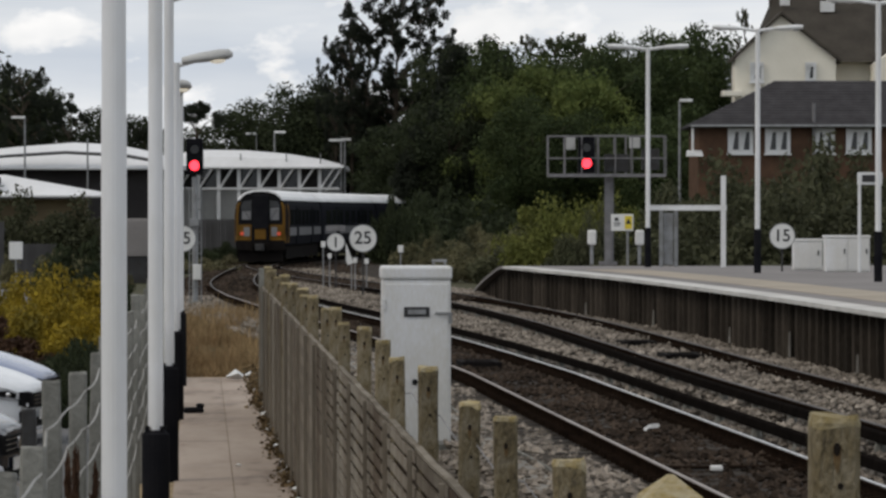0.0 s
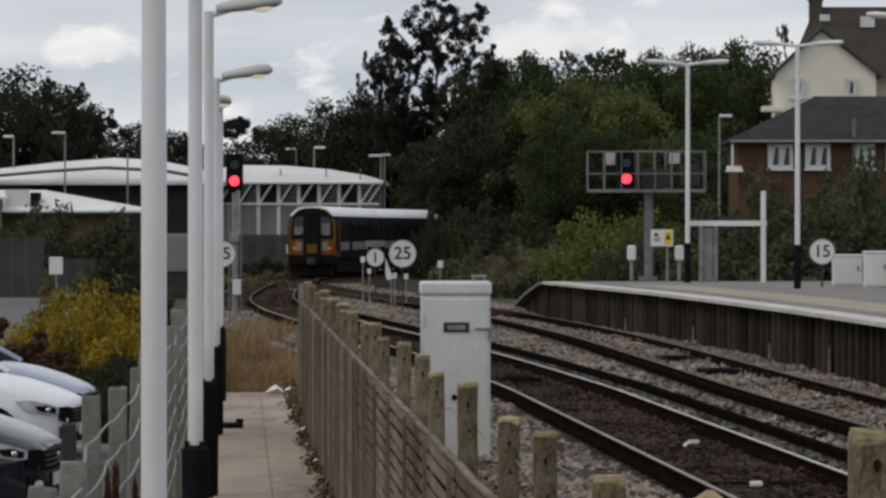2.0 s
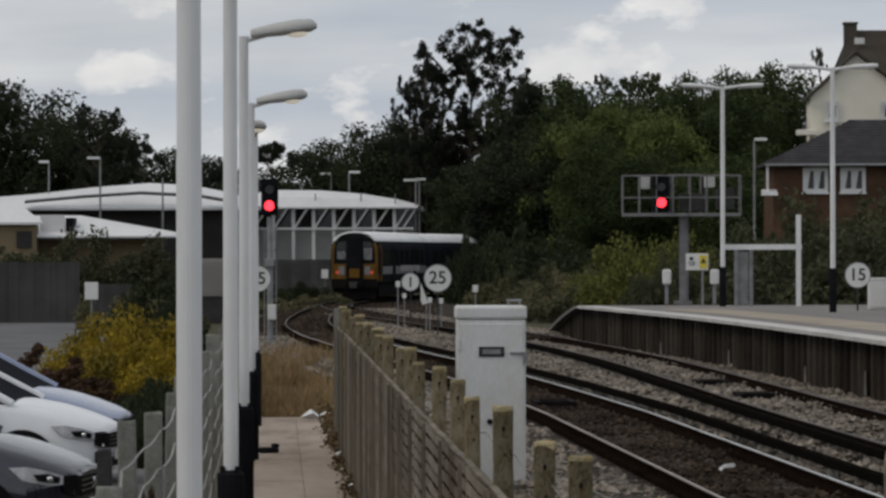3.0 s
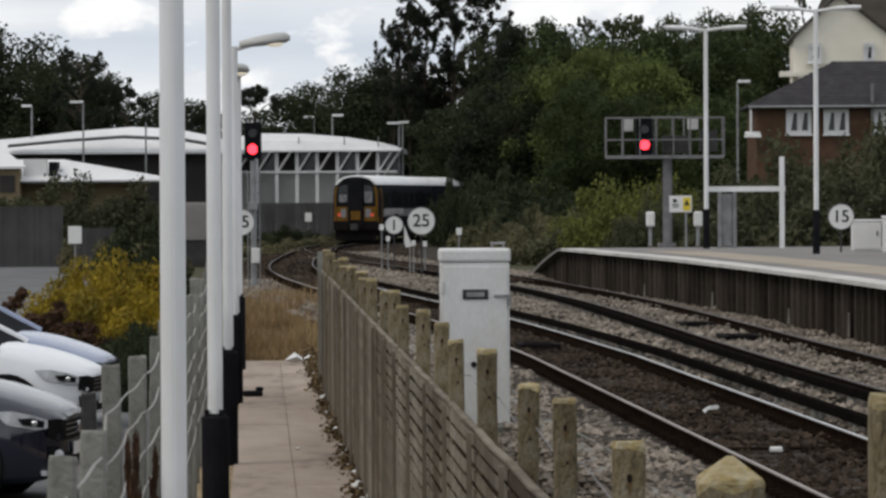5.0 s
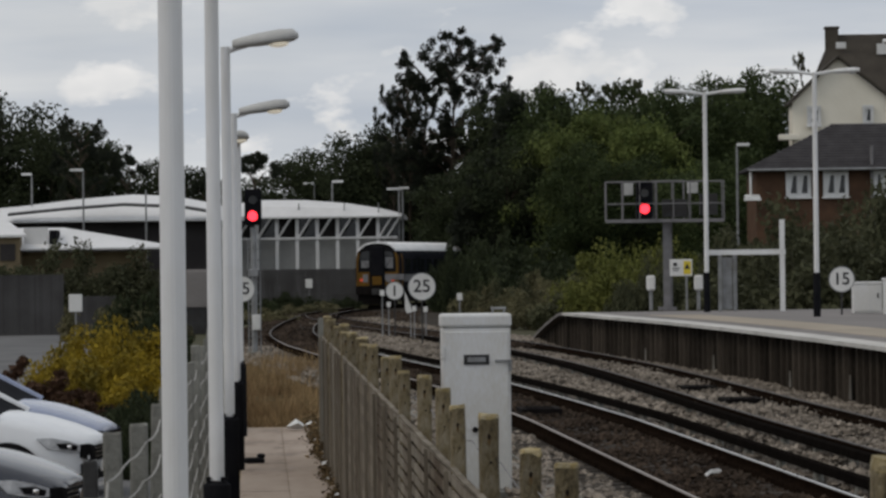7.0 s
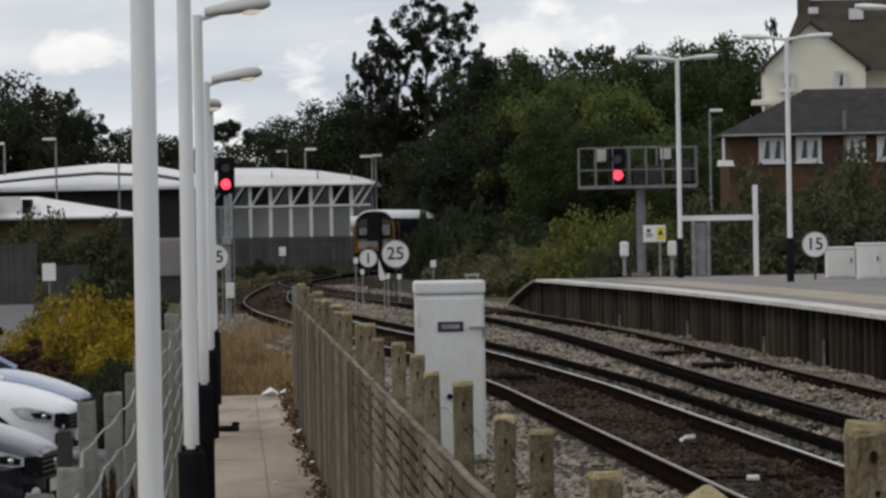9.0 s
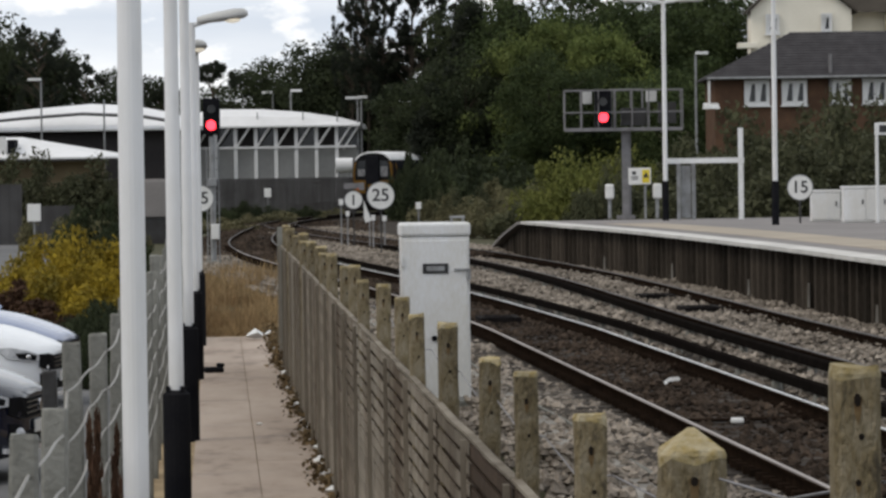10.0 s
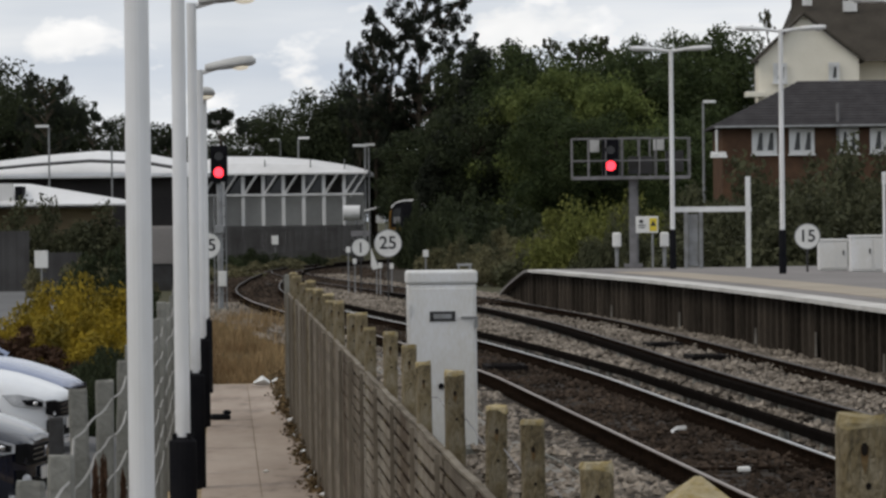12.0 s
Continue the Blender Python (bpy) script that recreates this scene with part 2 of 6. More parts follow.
SIGNWHITE = mat("sign_white", (0.72, 0.72, 0.71), (0.64, 0.64, 0.62), scale=4, rough=0.5, bump=0.02)
SIGNBLACK = mat("sign_black", (0.02, 0.02, 0.022), rough=0.5, bump=0)
SIGNYELLOW = mat("sign_yellow", (0.70, 0.55, 0.03), (0.62, 0.48, 0.03), rough=0.5, bump=0)
BARK = mat("bark", (0.075, 0.06, 0.045), (0.04, 0.033, 0.026), scale=3, rough=0.95, bump=0.8, fine=14)
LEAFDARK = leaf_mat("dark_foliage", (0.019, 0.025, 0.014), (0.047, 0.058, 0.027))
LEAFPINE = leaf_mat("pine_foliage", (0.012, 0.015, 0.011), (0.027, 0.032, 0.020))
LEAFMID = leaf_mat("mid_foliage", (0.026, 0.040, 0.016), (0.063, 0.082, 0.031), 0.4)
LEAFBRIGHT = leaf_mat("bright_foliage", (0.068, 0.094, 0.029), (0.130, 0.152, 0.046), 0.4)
LEAFOLIVE = leaf_mat("olive_foliage", (0.050, 0.055, 0.030), (0.085, 0.087, 0.048))
LEAFYELLOW = leaf_mat("yellow_foliage", (0.34, 0.245, 0.024), (0.085, 0.074, 0.020), 1.3)
LEAFRUST = leaf_mat("russet_foliage", (0.065, 0.036, 0.023), (0.10, 0.058, 0.036))
LEAFSCRUB = leaf_mat("tan_scrub_foliage", (0.080, 0.080, 0.042), (0.145, 0.130, 0.072), 0.8)
LEAFLIME = leaf_mat("lime_foliage", (0.098, 0.110, 0.028), (0.160, 0.166, 0.046), 0.8)
FENCEGREY = mat("grey_fence_paint", (0.078, 0.077, 0.078), (0.048, 0.046, 0.046), scale=0.6, rough=0.9, bump=0.1, island=0.15)
DEADLEAF = mat("dead_leaf_litter", (0.19, 0.13, 0.07), (0.055, 0.045, 0.026), scale=2.2, rough=0.95, bump=0, fine=30, island=0.6)
STRAW = mat("dry_grass", (0.34, 0.25, 0.135), (0.145, 0.085, 0.042), scale=0.55, rough=0.95, bump=0, island=0.45)
CARWHITE = mat("white_car_paint", (0.74, 0.76, 0.79), (0.70, 0.72, 0.75), rough=0.18, bump=0)
CARBLUE = mat("silver_blue_car_paint", (0.30, 0.34, 0.47), (0.25, 0.29, 0.40), rough=0.15, metal=0.3, bump=0)
CARBLACK = mat("black_car_trim", (0.008, 0.008, 0.009), (0.014, 0.014, 0.015), rough=0.86, bump=0)
CARGLASS = mat("tinted_car_glass", (0.020, 0.021, 0.024), (0.032, 0.033, 0.037), scale=2.0, rough=0.15, bump=0, spec=0.0)
CHROME = mat("chrome", (0.7, 0.7, 0.72), (0.62, 0.62, 0.64), rough=0.15, metal=1.0, bump=0)
LENS = mat("headlamp_glass", (0.55, 0.56, 0.58), (0.35, 0.36, 0.38), scale=12, rough=0.12, bump=0)
TYRE = mat("tyre_rubber", (0.018, 0.018, 0.018), (0.03, 0.03, 0.03), rough=0.9)
RUSTYWOOD = mat("rusty_brown_board", (0.085, 0.05, 0.035), (0.13, 0.085, 0.06), scale=3, rough=0.9, bump=0.4)


# ---------------------------------------------------------------- building blocks
class Geo:
    """Points and faces of one mesh."""

    def __init__(self):
        self.v, self.f = [], []

    def add(self, pts, faces):
        n = len(self.v)
        self.v += [tuple(p) for p in pts]
        self.f += [tuple(i + n for i in q) for q in faces]
        return self

    def box(self, c, s, rz=0.0):
        (x, y, z), (a, b, h) = c, (s[0] / 2, s[1] / 2, s[2] / 2)
        co, si = math.cos(rz), math.sin(rz)
        pts = [(x + co * i * a - si * j * b, y + si * i * a + co * j * b, z + k * h) for k in (-1, 1) for i, j in ((-1, -1), (1, -1), (1, 1), (-1, 1))]
        return self.add(pts, [(3, 2, 1, 0), (4, 5, 6, 7), (0, 1, 5, 4), (1, 2, 6, 5), (2, 3, 7, 6), (3, 0, 4, 7)])

    def tube(self, p, q, r, r2=None, n=10, caps=True):
        p, q = Vector(p), Vector(q)
        r2 = r if r2 is None else r2
        d = (q - p).normalized()
        u = d.orthogonal().normalized()
        w = d.cross(u)
        pts = [p + (u * math.cos(a) + w * math.sin(a)) * r for a in (2 * math.pi * i / n for i in range(n))]
        pts += [q + (u * math.cos(a) + w * math.sin(a)) * r2 for a in (2 * math.pi * i / n for i in range(n))]
        faces = [(i, (i + 1) % n, n + (i + 1) % n, n + i) for i in range(n)]
        if caps:
            faces += [tuple(reversed(range(n))), tuple(range(n, 2 * n))]
        return self.add(pts, faces)

    def sweep(self, rings, closed=True, caps=True):
        """Skin over rings of equal length."""
        n = len(rings[0])
        pts = [p for r in rings for p in r]
        faces = []
        for k in range(len(rings) - 1):
            for i in range(n if closed else n - 1):
                j = (i + 1) % n
                faces.append((k * n + i, k * n + j, (k + 1) * n + j, (k + 1) * n + i))
        if caps and closed:
            faces += [tuple(reversed(range(n))), tuple(range((len(rings) - 1) * n, len(rings) * n))]
        return self.add(pts, faces)

    def slab(self, outline, direction):
        """A flat outline given thickness along a direction."""
        d = Vector(direction)
        return self.sweep([[Vector(p) for p in outline], [Vector(p) + d for p in outline]])

    def ball(self, c, r, n=10, m=6, squash=1.0):
        rings = [[(c[0] + r * math.sin(b) * math.cos(2 * math.pi * i / n), c[1] + r * math.sin(b) * math.sin(2 * math.pi * i / n), c[2] - squash * r * math.cos(b))
                  for i in range(n)] for b in (math.pi * (k + 0.02) / (m + 0.04) for k in range(m + 1))]
        return self.sweep(rings)


def mesh_of(geo, name, material, smooth=False):
    me = bpy.data.meshes.new(name)
    me.from_pydata([tuple(p) for p in geo.v], [], geo.f)
    me.materials.append(material)
    if smooth:
        me.shade_smooth()
    bm = bmesh.new()
    bm.from_mesh(me)
    bmesh.ops.recalc_face_normals(bm, faces=bm.faces)
    bm.to_mesh(me)
    bm.free()
    return me


def part(name, geo, material, parent=None, label="", bevel=0.0, smooth=False, at=None):
    """One mesh object under a thing or a part; with no parent, a thing."""
    ob = new(name, mesh_of(geo, name, material, smooth))
    if parent:
        ob.parent = parent
    if at is not None:
        ob.matrix_basis = at
    if bevel:
        bv = ob.modifiers.new("bevel", "BEVEL")
        bv.width, bv.segments, bv.limit_method = bevel, 2, "ANGLE"
    return tagged(ob, label) if label else ob


def thing(name, m, label, category, group="", kind=""):
    """An empty at a thing's base, which carries its parts."""
    ob = new(name)
    ob.matrix_basis = m
    return tagged(ob, label, category, group, kind)


def arrays(name, verts, faces, material):
    """A mesh object straight from number arrays."""
    me = bpy.data.meshes.new(name)
    me.from_pydata(verts, [], faces)
    me.materials.append(material)
    return new(name, me)


def lettering(text, size, material, parent, at, name="lettering"):
    cu = bpy.data.curves.new("letters", "FONT")
    cu.body, cu.size, cu.extrude, cu.align_x, cu.align_y = text, size, 0.004, "CENTER", "CENTER"
    cu.offset = size * 0.012
    tmp = new("letters", cu)
    me = bpy.data.meshes.new_from_object(tmp.evaluated_get(bpy.context.evaluated_depsgraph_get()))
    bpy.data.objects.remove(tmp)
    me.materials.clear()
    me.materials.append(material)
    ob = new(name, me)
    ob.parent = parent
    ob.matrix_basis = at
    return ob


# ---------------------------------------------------------------- lines of the plan
HEADINGS = [(-20, -0.0803), (60, -0.080), (80, -0.125), (105, -0.12), (130, -0.07), (160, -0.035), (182, -0.03), (190, 0.01), (330, 0.59)]


def heading(s):
    for (a, p), (b, q) in zip(HEADINGS, HEADINGS[1:]):
        if s <= b:
            return p + (q - p) * max(0.0, (s - a) / (b - a))
    return HEADINGS[-1][1]


LINE = {}
_x, _y = 5.45 + 20 * 0.0803, -20.0
for _i in range(-40, 661):
    LINE[_i] = (_x, _y)
    _h = heading(_i * 0.5 + 0.25)
    _x, _y = _x + 0.5 * math.sin(_h), _y + 0.5 * math.cos(_h)


def along(s, off=0.0, z=0.0):
    """The place at s metres along the nearer track's middle, off metres to its right. The line falls a little in the bend."""
    k = max(-40, min(659, math.floor(s * 2)))
    f = s * 2 - k
    (x0, y0), (x1, y1) = LINE[k], LINE[k + 1]
    h = heading(s)
    drop = -0.22 * max(0.0, min(1.0, (s - 110) / 70))
    return Vector((x0 + (x1 - x0) * f + off * math.cos(h), y0 + (y1 - y0) * f - off * math.sin(h), z + drop))


def lane(y, d, z=0.0):
    """A place beside the footpath: d metres to the right of the line of the lamp columns."""
    return Vector((-0.32 - 0.065 * y + d, y, z))


PATHZ = -0.42
PLATZ = 0.87


# ---------------------------------------------------------------- ground, tracks and platform
def smooth01(x):
    x = max(0.0, min(1.0, x))
    return x * x * (3 - 2 * x)


def ground_z(x, y):
    """The lie of the land: flat by the line, a bank up to the houses, a wooded rise behind."""
    z = -0.5
    z += 10.5 * smooth01((x - 10 - 0.02 * y) / 34) * smooth01((y - 112) / 120)
    z += 3.5 * smooth01((y - 225) / 90) * smooth01((x + 40) / 60)
    z += 1.0 * smooth01((-x - 15) / 30) * smooth01((y - 250) / 60)
    # dry bank that lifts the end of the path to the line
    z += 0.25 * smooth01((y - 60) / 25) * smooth01((x + 8) / 3) * smooth01((120 - y) / 10)
    return z


def ground():
    xs = [-3000, -1200, -500, -200] + [-110 + 2.5 * i for i in range(93)] + [200, 500, 1200, 3000]
    ys = [-3000, -800, -200, -60, -20] + [-5 + 3 * i for i in range(140)] + [470, 600, 900, 1500, 4000]
    g = Geo()
    g.add([(x, y, ground_z(x, y) + (0.05 * noise.noise((x * 0.3, y * 0.3, 0)))) for y in ys for x in xs],
          [(j * len(xs) + i, j * len(xs) + i + 1, (j + 1) * len(xs) + i + 1, (j + 1) * len(xs) + i) for j in range(len(ys) - 1) for i in range(len(xs) - 1)])
    ob = part("ground", g, EARTH, smooth=True)
    tagged(ob, "bare soil and rough grass around the railway line", "ground", kind="structure")


ground()


def strip(name, s0, s1, step, profile, material, parent=None, label="", drift=None):
    """A profile of (off, z) pairs drawn along the line."""
    n = int(round((s1 - s0) / step))
    g = Geo().sweep([[along(s0 + (s1 - s0) * k / n, o + (drift(s0 + (s1 - s0) * k / n) if drift else 0.0), z) for o, z in profile] for k in range(n + 1)])
    return part(name, g, material, parent, label)


TRACKS = (0.0, 3.56)
bed = strip("ballast_bed", -5, 270, 2.5, [(-2.3, -0.6), (-1.75, -0.17), (1.2, -0.16), (1.78, -0.20), (2.4, -0.16), (6.2, -0.17), (6.5, -0.45)], BALLASTBED)
tagged(bed, "brown and grey stone ballast bed under the tracks", "ballast", kind="structure")


def between(s, nodes):
    """A value drawn evenly from node to node."""
    if s <= nodes[0][0]:
        return nodes[0][1]
    for (a, p), (b, q) in zip(nodes, nodes[1:]):
        if s <= b:
            return p + (q - p) * (s - a) / (b - a)
    return nodes[-1][1]


def merge(s):
    """The farther track closes on the nearer one in the bend."""
    return -3.45 * smooth01((s - 104) / 88) + between(s, ((45, -0.3), (52, -0.28), (60, -0.18), (68, 0.02), (75, 0.30), (82, 0.62), (90, 0.86), (101, 1.0), (118, 0.9), (134, 0.72), (160, 0.35), (188, 0.0)))


def sweepout(s):
    """The nearer track swings a little wider before the bend."""
    return between(s, ((54, 0.0), (63, -0.2), (73, -0.4), (85, -0.62), (95, -0.76), (106, -0.78), (130, -0.48), (150, -0.2), (170, -0.08), (190, 0.0)))


def track(off, conductor, label, head, end=290.0, drift=lambda s: 0.0, low=0.0):
    t = thing("railway_track", pose(0, 0, 0), label, "railway track", "railway tracks", "structure")
    for side in (-1, 1):
        c = off + side * 0.7525
        web = [(c - 0.07, -0.155), (c + 0.07, -0.155), (c + 0.07, -0.14), (c + 0.012, -0.12), (c + 0.012, -0.045), (c + 0.034, -0.035), (c + 0.034, -0.012),
               (c - 0.034, -0.012), (c - 0.034, -0.035), (c - 0.012, -0.045), (c - 0.012, -0.12), (c - 0.07, -0.14)]
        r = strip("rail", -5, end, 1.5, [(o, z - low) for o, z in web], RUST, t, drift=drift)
        top = [(c - 0.023, -0.0125 - low), (c + 0.023, -0.0125 - low), (c + 0.022, -0.003 - low), (c + 0.015, -low), (c - 0.015, -low), (c - 0.022, -0.003 - low)]
        strip("rail_head", -5, 112, 1.5, top, RAILMID if head is RAILTOP and side < 0 else head, r, "steel running surface", drift)
        strip("rail_head", 112, end, 1.5, top, RAILDULL, r, "dull steel running surface", drift)
        # fastenings on each sleeper
        g = Geo()
        for k in range(330):
            s = 18 + 0.33 * k
            for d in (-0.1, 0.1):
                p = along(s, c + d + drift(s), -0.115)
                g.box(p, (0.09, 0.10, 0.06), -heading(s))
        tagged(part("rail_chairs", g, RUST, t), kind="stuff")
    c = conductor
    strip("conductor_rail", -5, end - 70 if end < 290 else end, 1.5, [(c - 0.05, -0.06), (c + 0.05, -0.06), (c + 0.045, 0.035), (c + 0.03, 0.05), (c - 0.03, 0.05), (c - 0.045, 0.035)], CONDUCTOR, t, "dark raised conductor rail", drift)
    g = Geo()
    for k in range(36):
        p = along(20 + 2.6 * k, c + drift(20 + 2.6 * k), -0.11)
        g.tube(p - Vector((0, 0, 0.06)), p + Vector((0, 0, 0.05)), 0.07, 0.045, 8)
    tagged(part("insulators", g, CONCRETE2, t), kind="stuff")
    me = mesh_of(Geo().box((0, 0, 0), (2.5, 0.25, 0.13)), "sleeper", SLEEPER)
    for k in range(145):
        s = 22 + 0.65 * k
        o = new("sleeper", me)
        o.parent = t
        p = along(s, off + drift(s), -0.222)
        o.matrix_basis = Matrix.Translation(p) @ Matrix.Rotation(-heading(s), 4, "Z")


def stones(name, n, s0, s1, o0, o1, size, zbase, material, label, seed, drift=lambda s: 0.0):
    """Loose stones scattered on the ballast."""
    rng = np.random.default_rng(seed)
    base = np.array([(1, 0, 0), (-1, 0, 0), (0, 1, 0), (0, -1, 0), (0, 0, 1), (0, 0, -1)], float)
    tri = np.array([(0, 2, 4), (2, 1, 4), (1, 3, 4), (3, 0, 4), (2, 0, 5), (1, 2, 5), (3, 1, 5), (0, 3, 5)])
    u = rng.random(n)
    ss = s0 + (s1 - s0) * u ** 1.35
    oo = o0 + (o1 - o0) * rng.random(n)
    cen = np.array([along(s, o + drift(s), 0) for s, o in zip(ss, oo)])
    clump = np.array([noise.noise((c[0] * 1.1, c[1] * 0.5, 3.0)) for c in cen])
    cen[:, 2] += zbase + 0.05 * clump + 0.03 * rng.random(n)
    r = size * (0.6 + 0.8 * rng.random((n, 1, 1)))
    v = base[None] * r * (0.65 + 0.6 * rng.random((n, 6, 1)))
    a = rng.random(n) * 6.28
    ca, sa = np.cos(a)[:, None], np.sin(a)[:, None]
    x, y, z = v[..., 0], v[..., 1], v[..., 2]
    v = np.stack([ca * x - sa * z, y, sa * x + ca * z], -1)
    x, y, z = v[..., 0], v[..., 1], v[..., 2]
    v = np.stack([ca * x - sa * y, sa * x + ca * y, z * 0.8], -1) + cen[:, None]
    f = (tri[None] + 6 * np.arange(n)[:, None, None]).reshape(-1, 3)
    ob = arrays(name, v.reshape(-1, 3).tolist(), f.tolist(), material)
    return tagged(ob, label, "ballast", kind="stuff")


track(TRACKS[0], 1.24, "railway track with polished rails and conductor rail on brown ballast", RAILTOP, drift=sweepout)
track(TRACKS[1], TRACKS[1] - 1.17, "railway track with dull rails and conductor rail beside the platform", RAILDULL, 186.0, merge, 0.003)
stones("ballast_stones", 16000, 22, 120, 1.15, 4.9, 0.05, -0.15, BALLAST, "loose grey ballast stones between the two tracks", 3)
stones("ballast_stones", 11000, 9, 120, -2.6, -0.95, 0.05, -0.19, BALLAST, "loose grey ballast stones beside the fence", 4, sweepout)
stones("ballast_stones", 4000, 108, 172, 1.25, 2.7, 0.075, -0.17, BALLAST, "pale pinkish ballast stones between the tracks in the bend", 7, lambda s: 0.5 * merge(s))
stones("ballast_stones", 5000, 104, 188, -1.15, 1.15, 0.085, -0.12, BALLASTBROWN, "dark brown ballast stones on the merging track", 15, lambda s: TRACKS[1] + merge(s))
stones("ballast_stones", 2500, 112, 180, 1.2, 2.8, 0.09, -0.17, BALLAST, "pale grey ballast stones beyond the merging track", 16, lambda s: TRACKS[1] + merge(s))
stones("ballast_stones", 6000, 112, 205, -2.1, 5.0, 0.085, -0.18, BALLASTBROWN, "loose brown ballast stones in the bend", 6, sweepout)
stones("ballast_stones", 9000, 22, 120, -0.7, 0.72, 0.045, -0.165, BALLASTBROWN, "rust-brown ballast stones between the rails", 5, sweepout)
stones("ballast_stones", 5000, 24, 112, 1.02, 1.9, 0.05, -0.16, BALLAST, "loose grey ballast stones along the platform wall", 12, lambda s: TRACKS[1] + merge(s))


def cable_trough():
    """Concrete trough with loose lids along the foot of the ballast, a pale cable beside it."""
    t = thing("cable_trough", pose(0, 0, 0), "pale grey concrete cable trough with uneven lids beside the ballast", "cable trough", kind="structure")
    rng = random.Random(9)
    for k in range(70):
        s = 12 + 1.0 * k
        tilt, dz = 0.012 * (rng.random() - 0.5), 0.014 * (rng.random() - 0.5)
        o = -1.93 + sweepout(s) + 0.02 * (rng.random() - 0.5)
        part("lid", Geo().sweep([[along(s + u, o - 0.17, -0.105 + dz + tilt), along(s + u, o + 0.17, -0.105 + dz - tilt), along(s + u, o + 0.17, -0.155 + dz), along(s + u, o - 0.17, -0.155 + dz)] for u in (0.0, 0.985)]), LID, t)
    strip("trough_wall", 12, 82, 2.0, [(-2.07, -0.45), (-1.79, -0.45), (-1.79, -0.137), (-2.07, -0.137)], LID, t, drift=sweepout)
    part("cable", Geo().sweep([[along(12 + 0.7 * k, -1.68 + sweepout(12 + 0.7 * k) + 0.02 * math.sin(k * 0.8) + 0.015 * math.cos(a), -0.10 + 0.015 * math.sin(a)) for a in (0, 1.05, 2.09, 3.14, 4.19, 5.24)] for k in range(90)]), CONCRETE2, t, "grey loose cable")


def track_box(s, off, drift, w, label):
    """Low dark transmitter frame between the rails."""
    p = along(s, off + drift(s), -0.15)
    t = thing("track_transmitter", Matrix.Translation(p) @ Matrix.Rotation(-heading(s), 4, "Z"), label, "track equipment", "transmitters between the rails")
    part("frame", Geo().box((-w / 2, 0, 0.05), (0.09, 1.1, 0.1)).box((w / 2, 0, 0.05), (0.09, 1.1, 0.1)), TRAINDARK, t, bevel=0.01)
    for y in (-0.45, 0.0, 0.45):
        part("cross_piece", Geo().box((0, y, 0.06), (w - 0.1, 0.13, 0.08)), TRAINDARK, t)


cable_trough()
stones("ballast_stones", 2600, 14, 84, -2.3, -1.62, 0.045, -0.12, BALLAST, "ballast stones spilt over the cable trough", 17, sweepout)
track_box(68.6, TRACKS[1] + 0.1, merge, 0.5, "low black transmitter frame between the platform track's rails")
track_box(62.4, TRACKS[1] + 0.1, merge, 0.55, "low black transmitter frame between the platform track's rails")
track_box(59.5, 0.0, sweepout, 0.55, "low black transmitter frame on brown ballast between the rails")


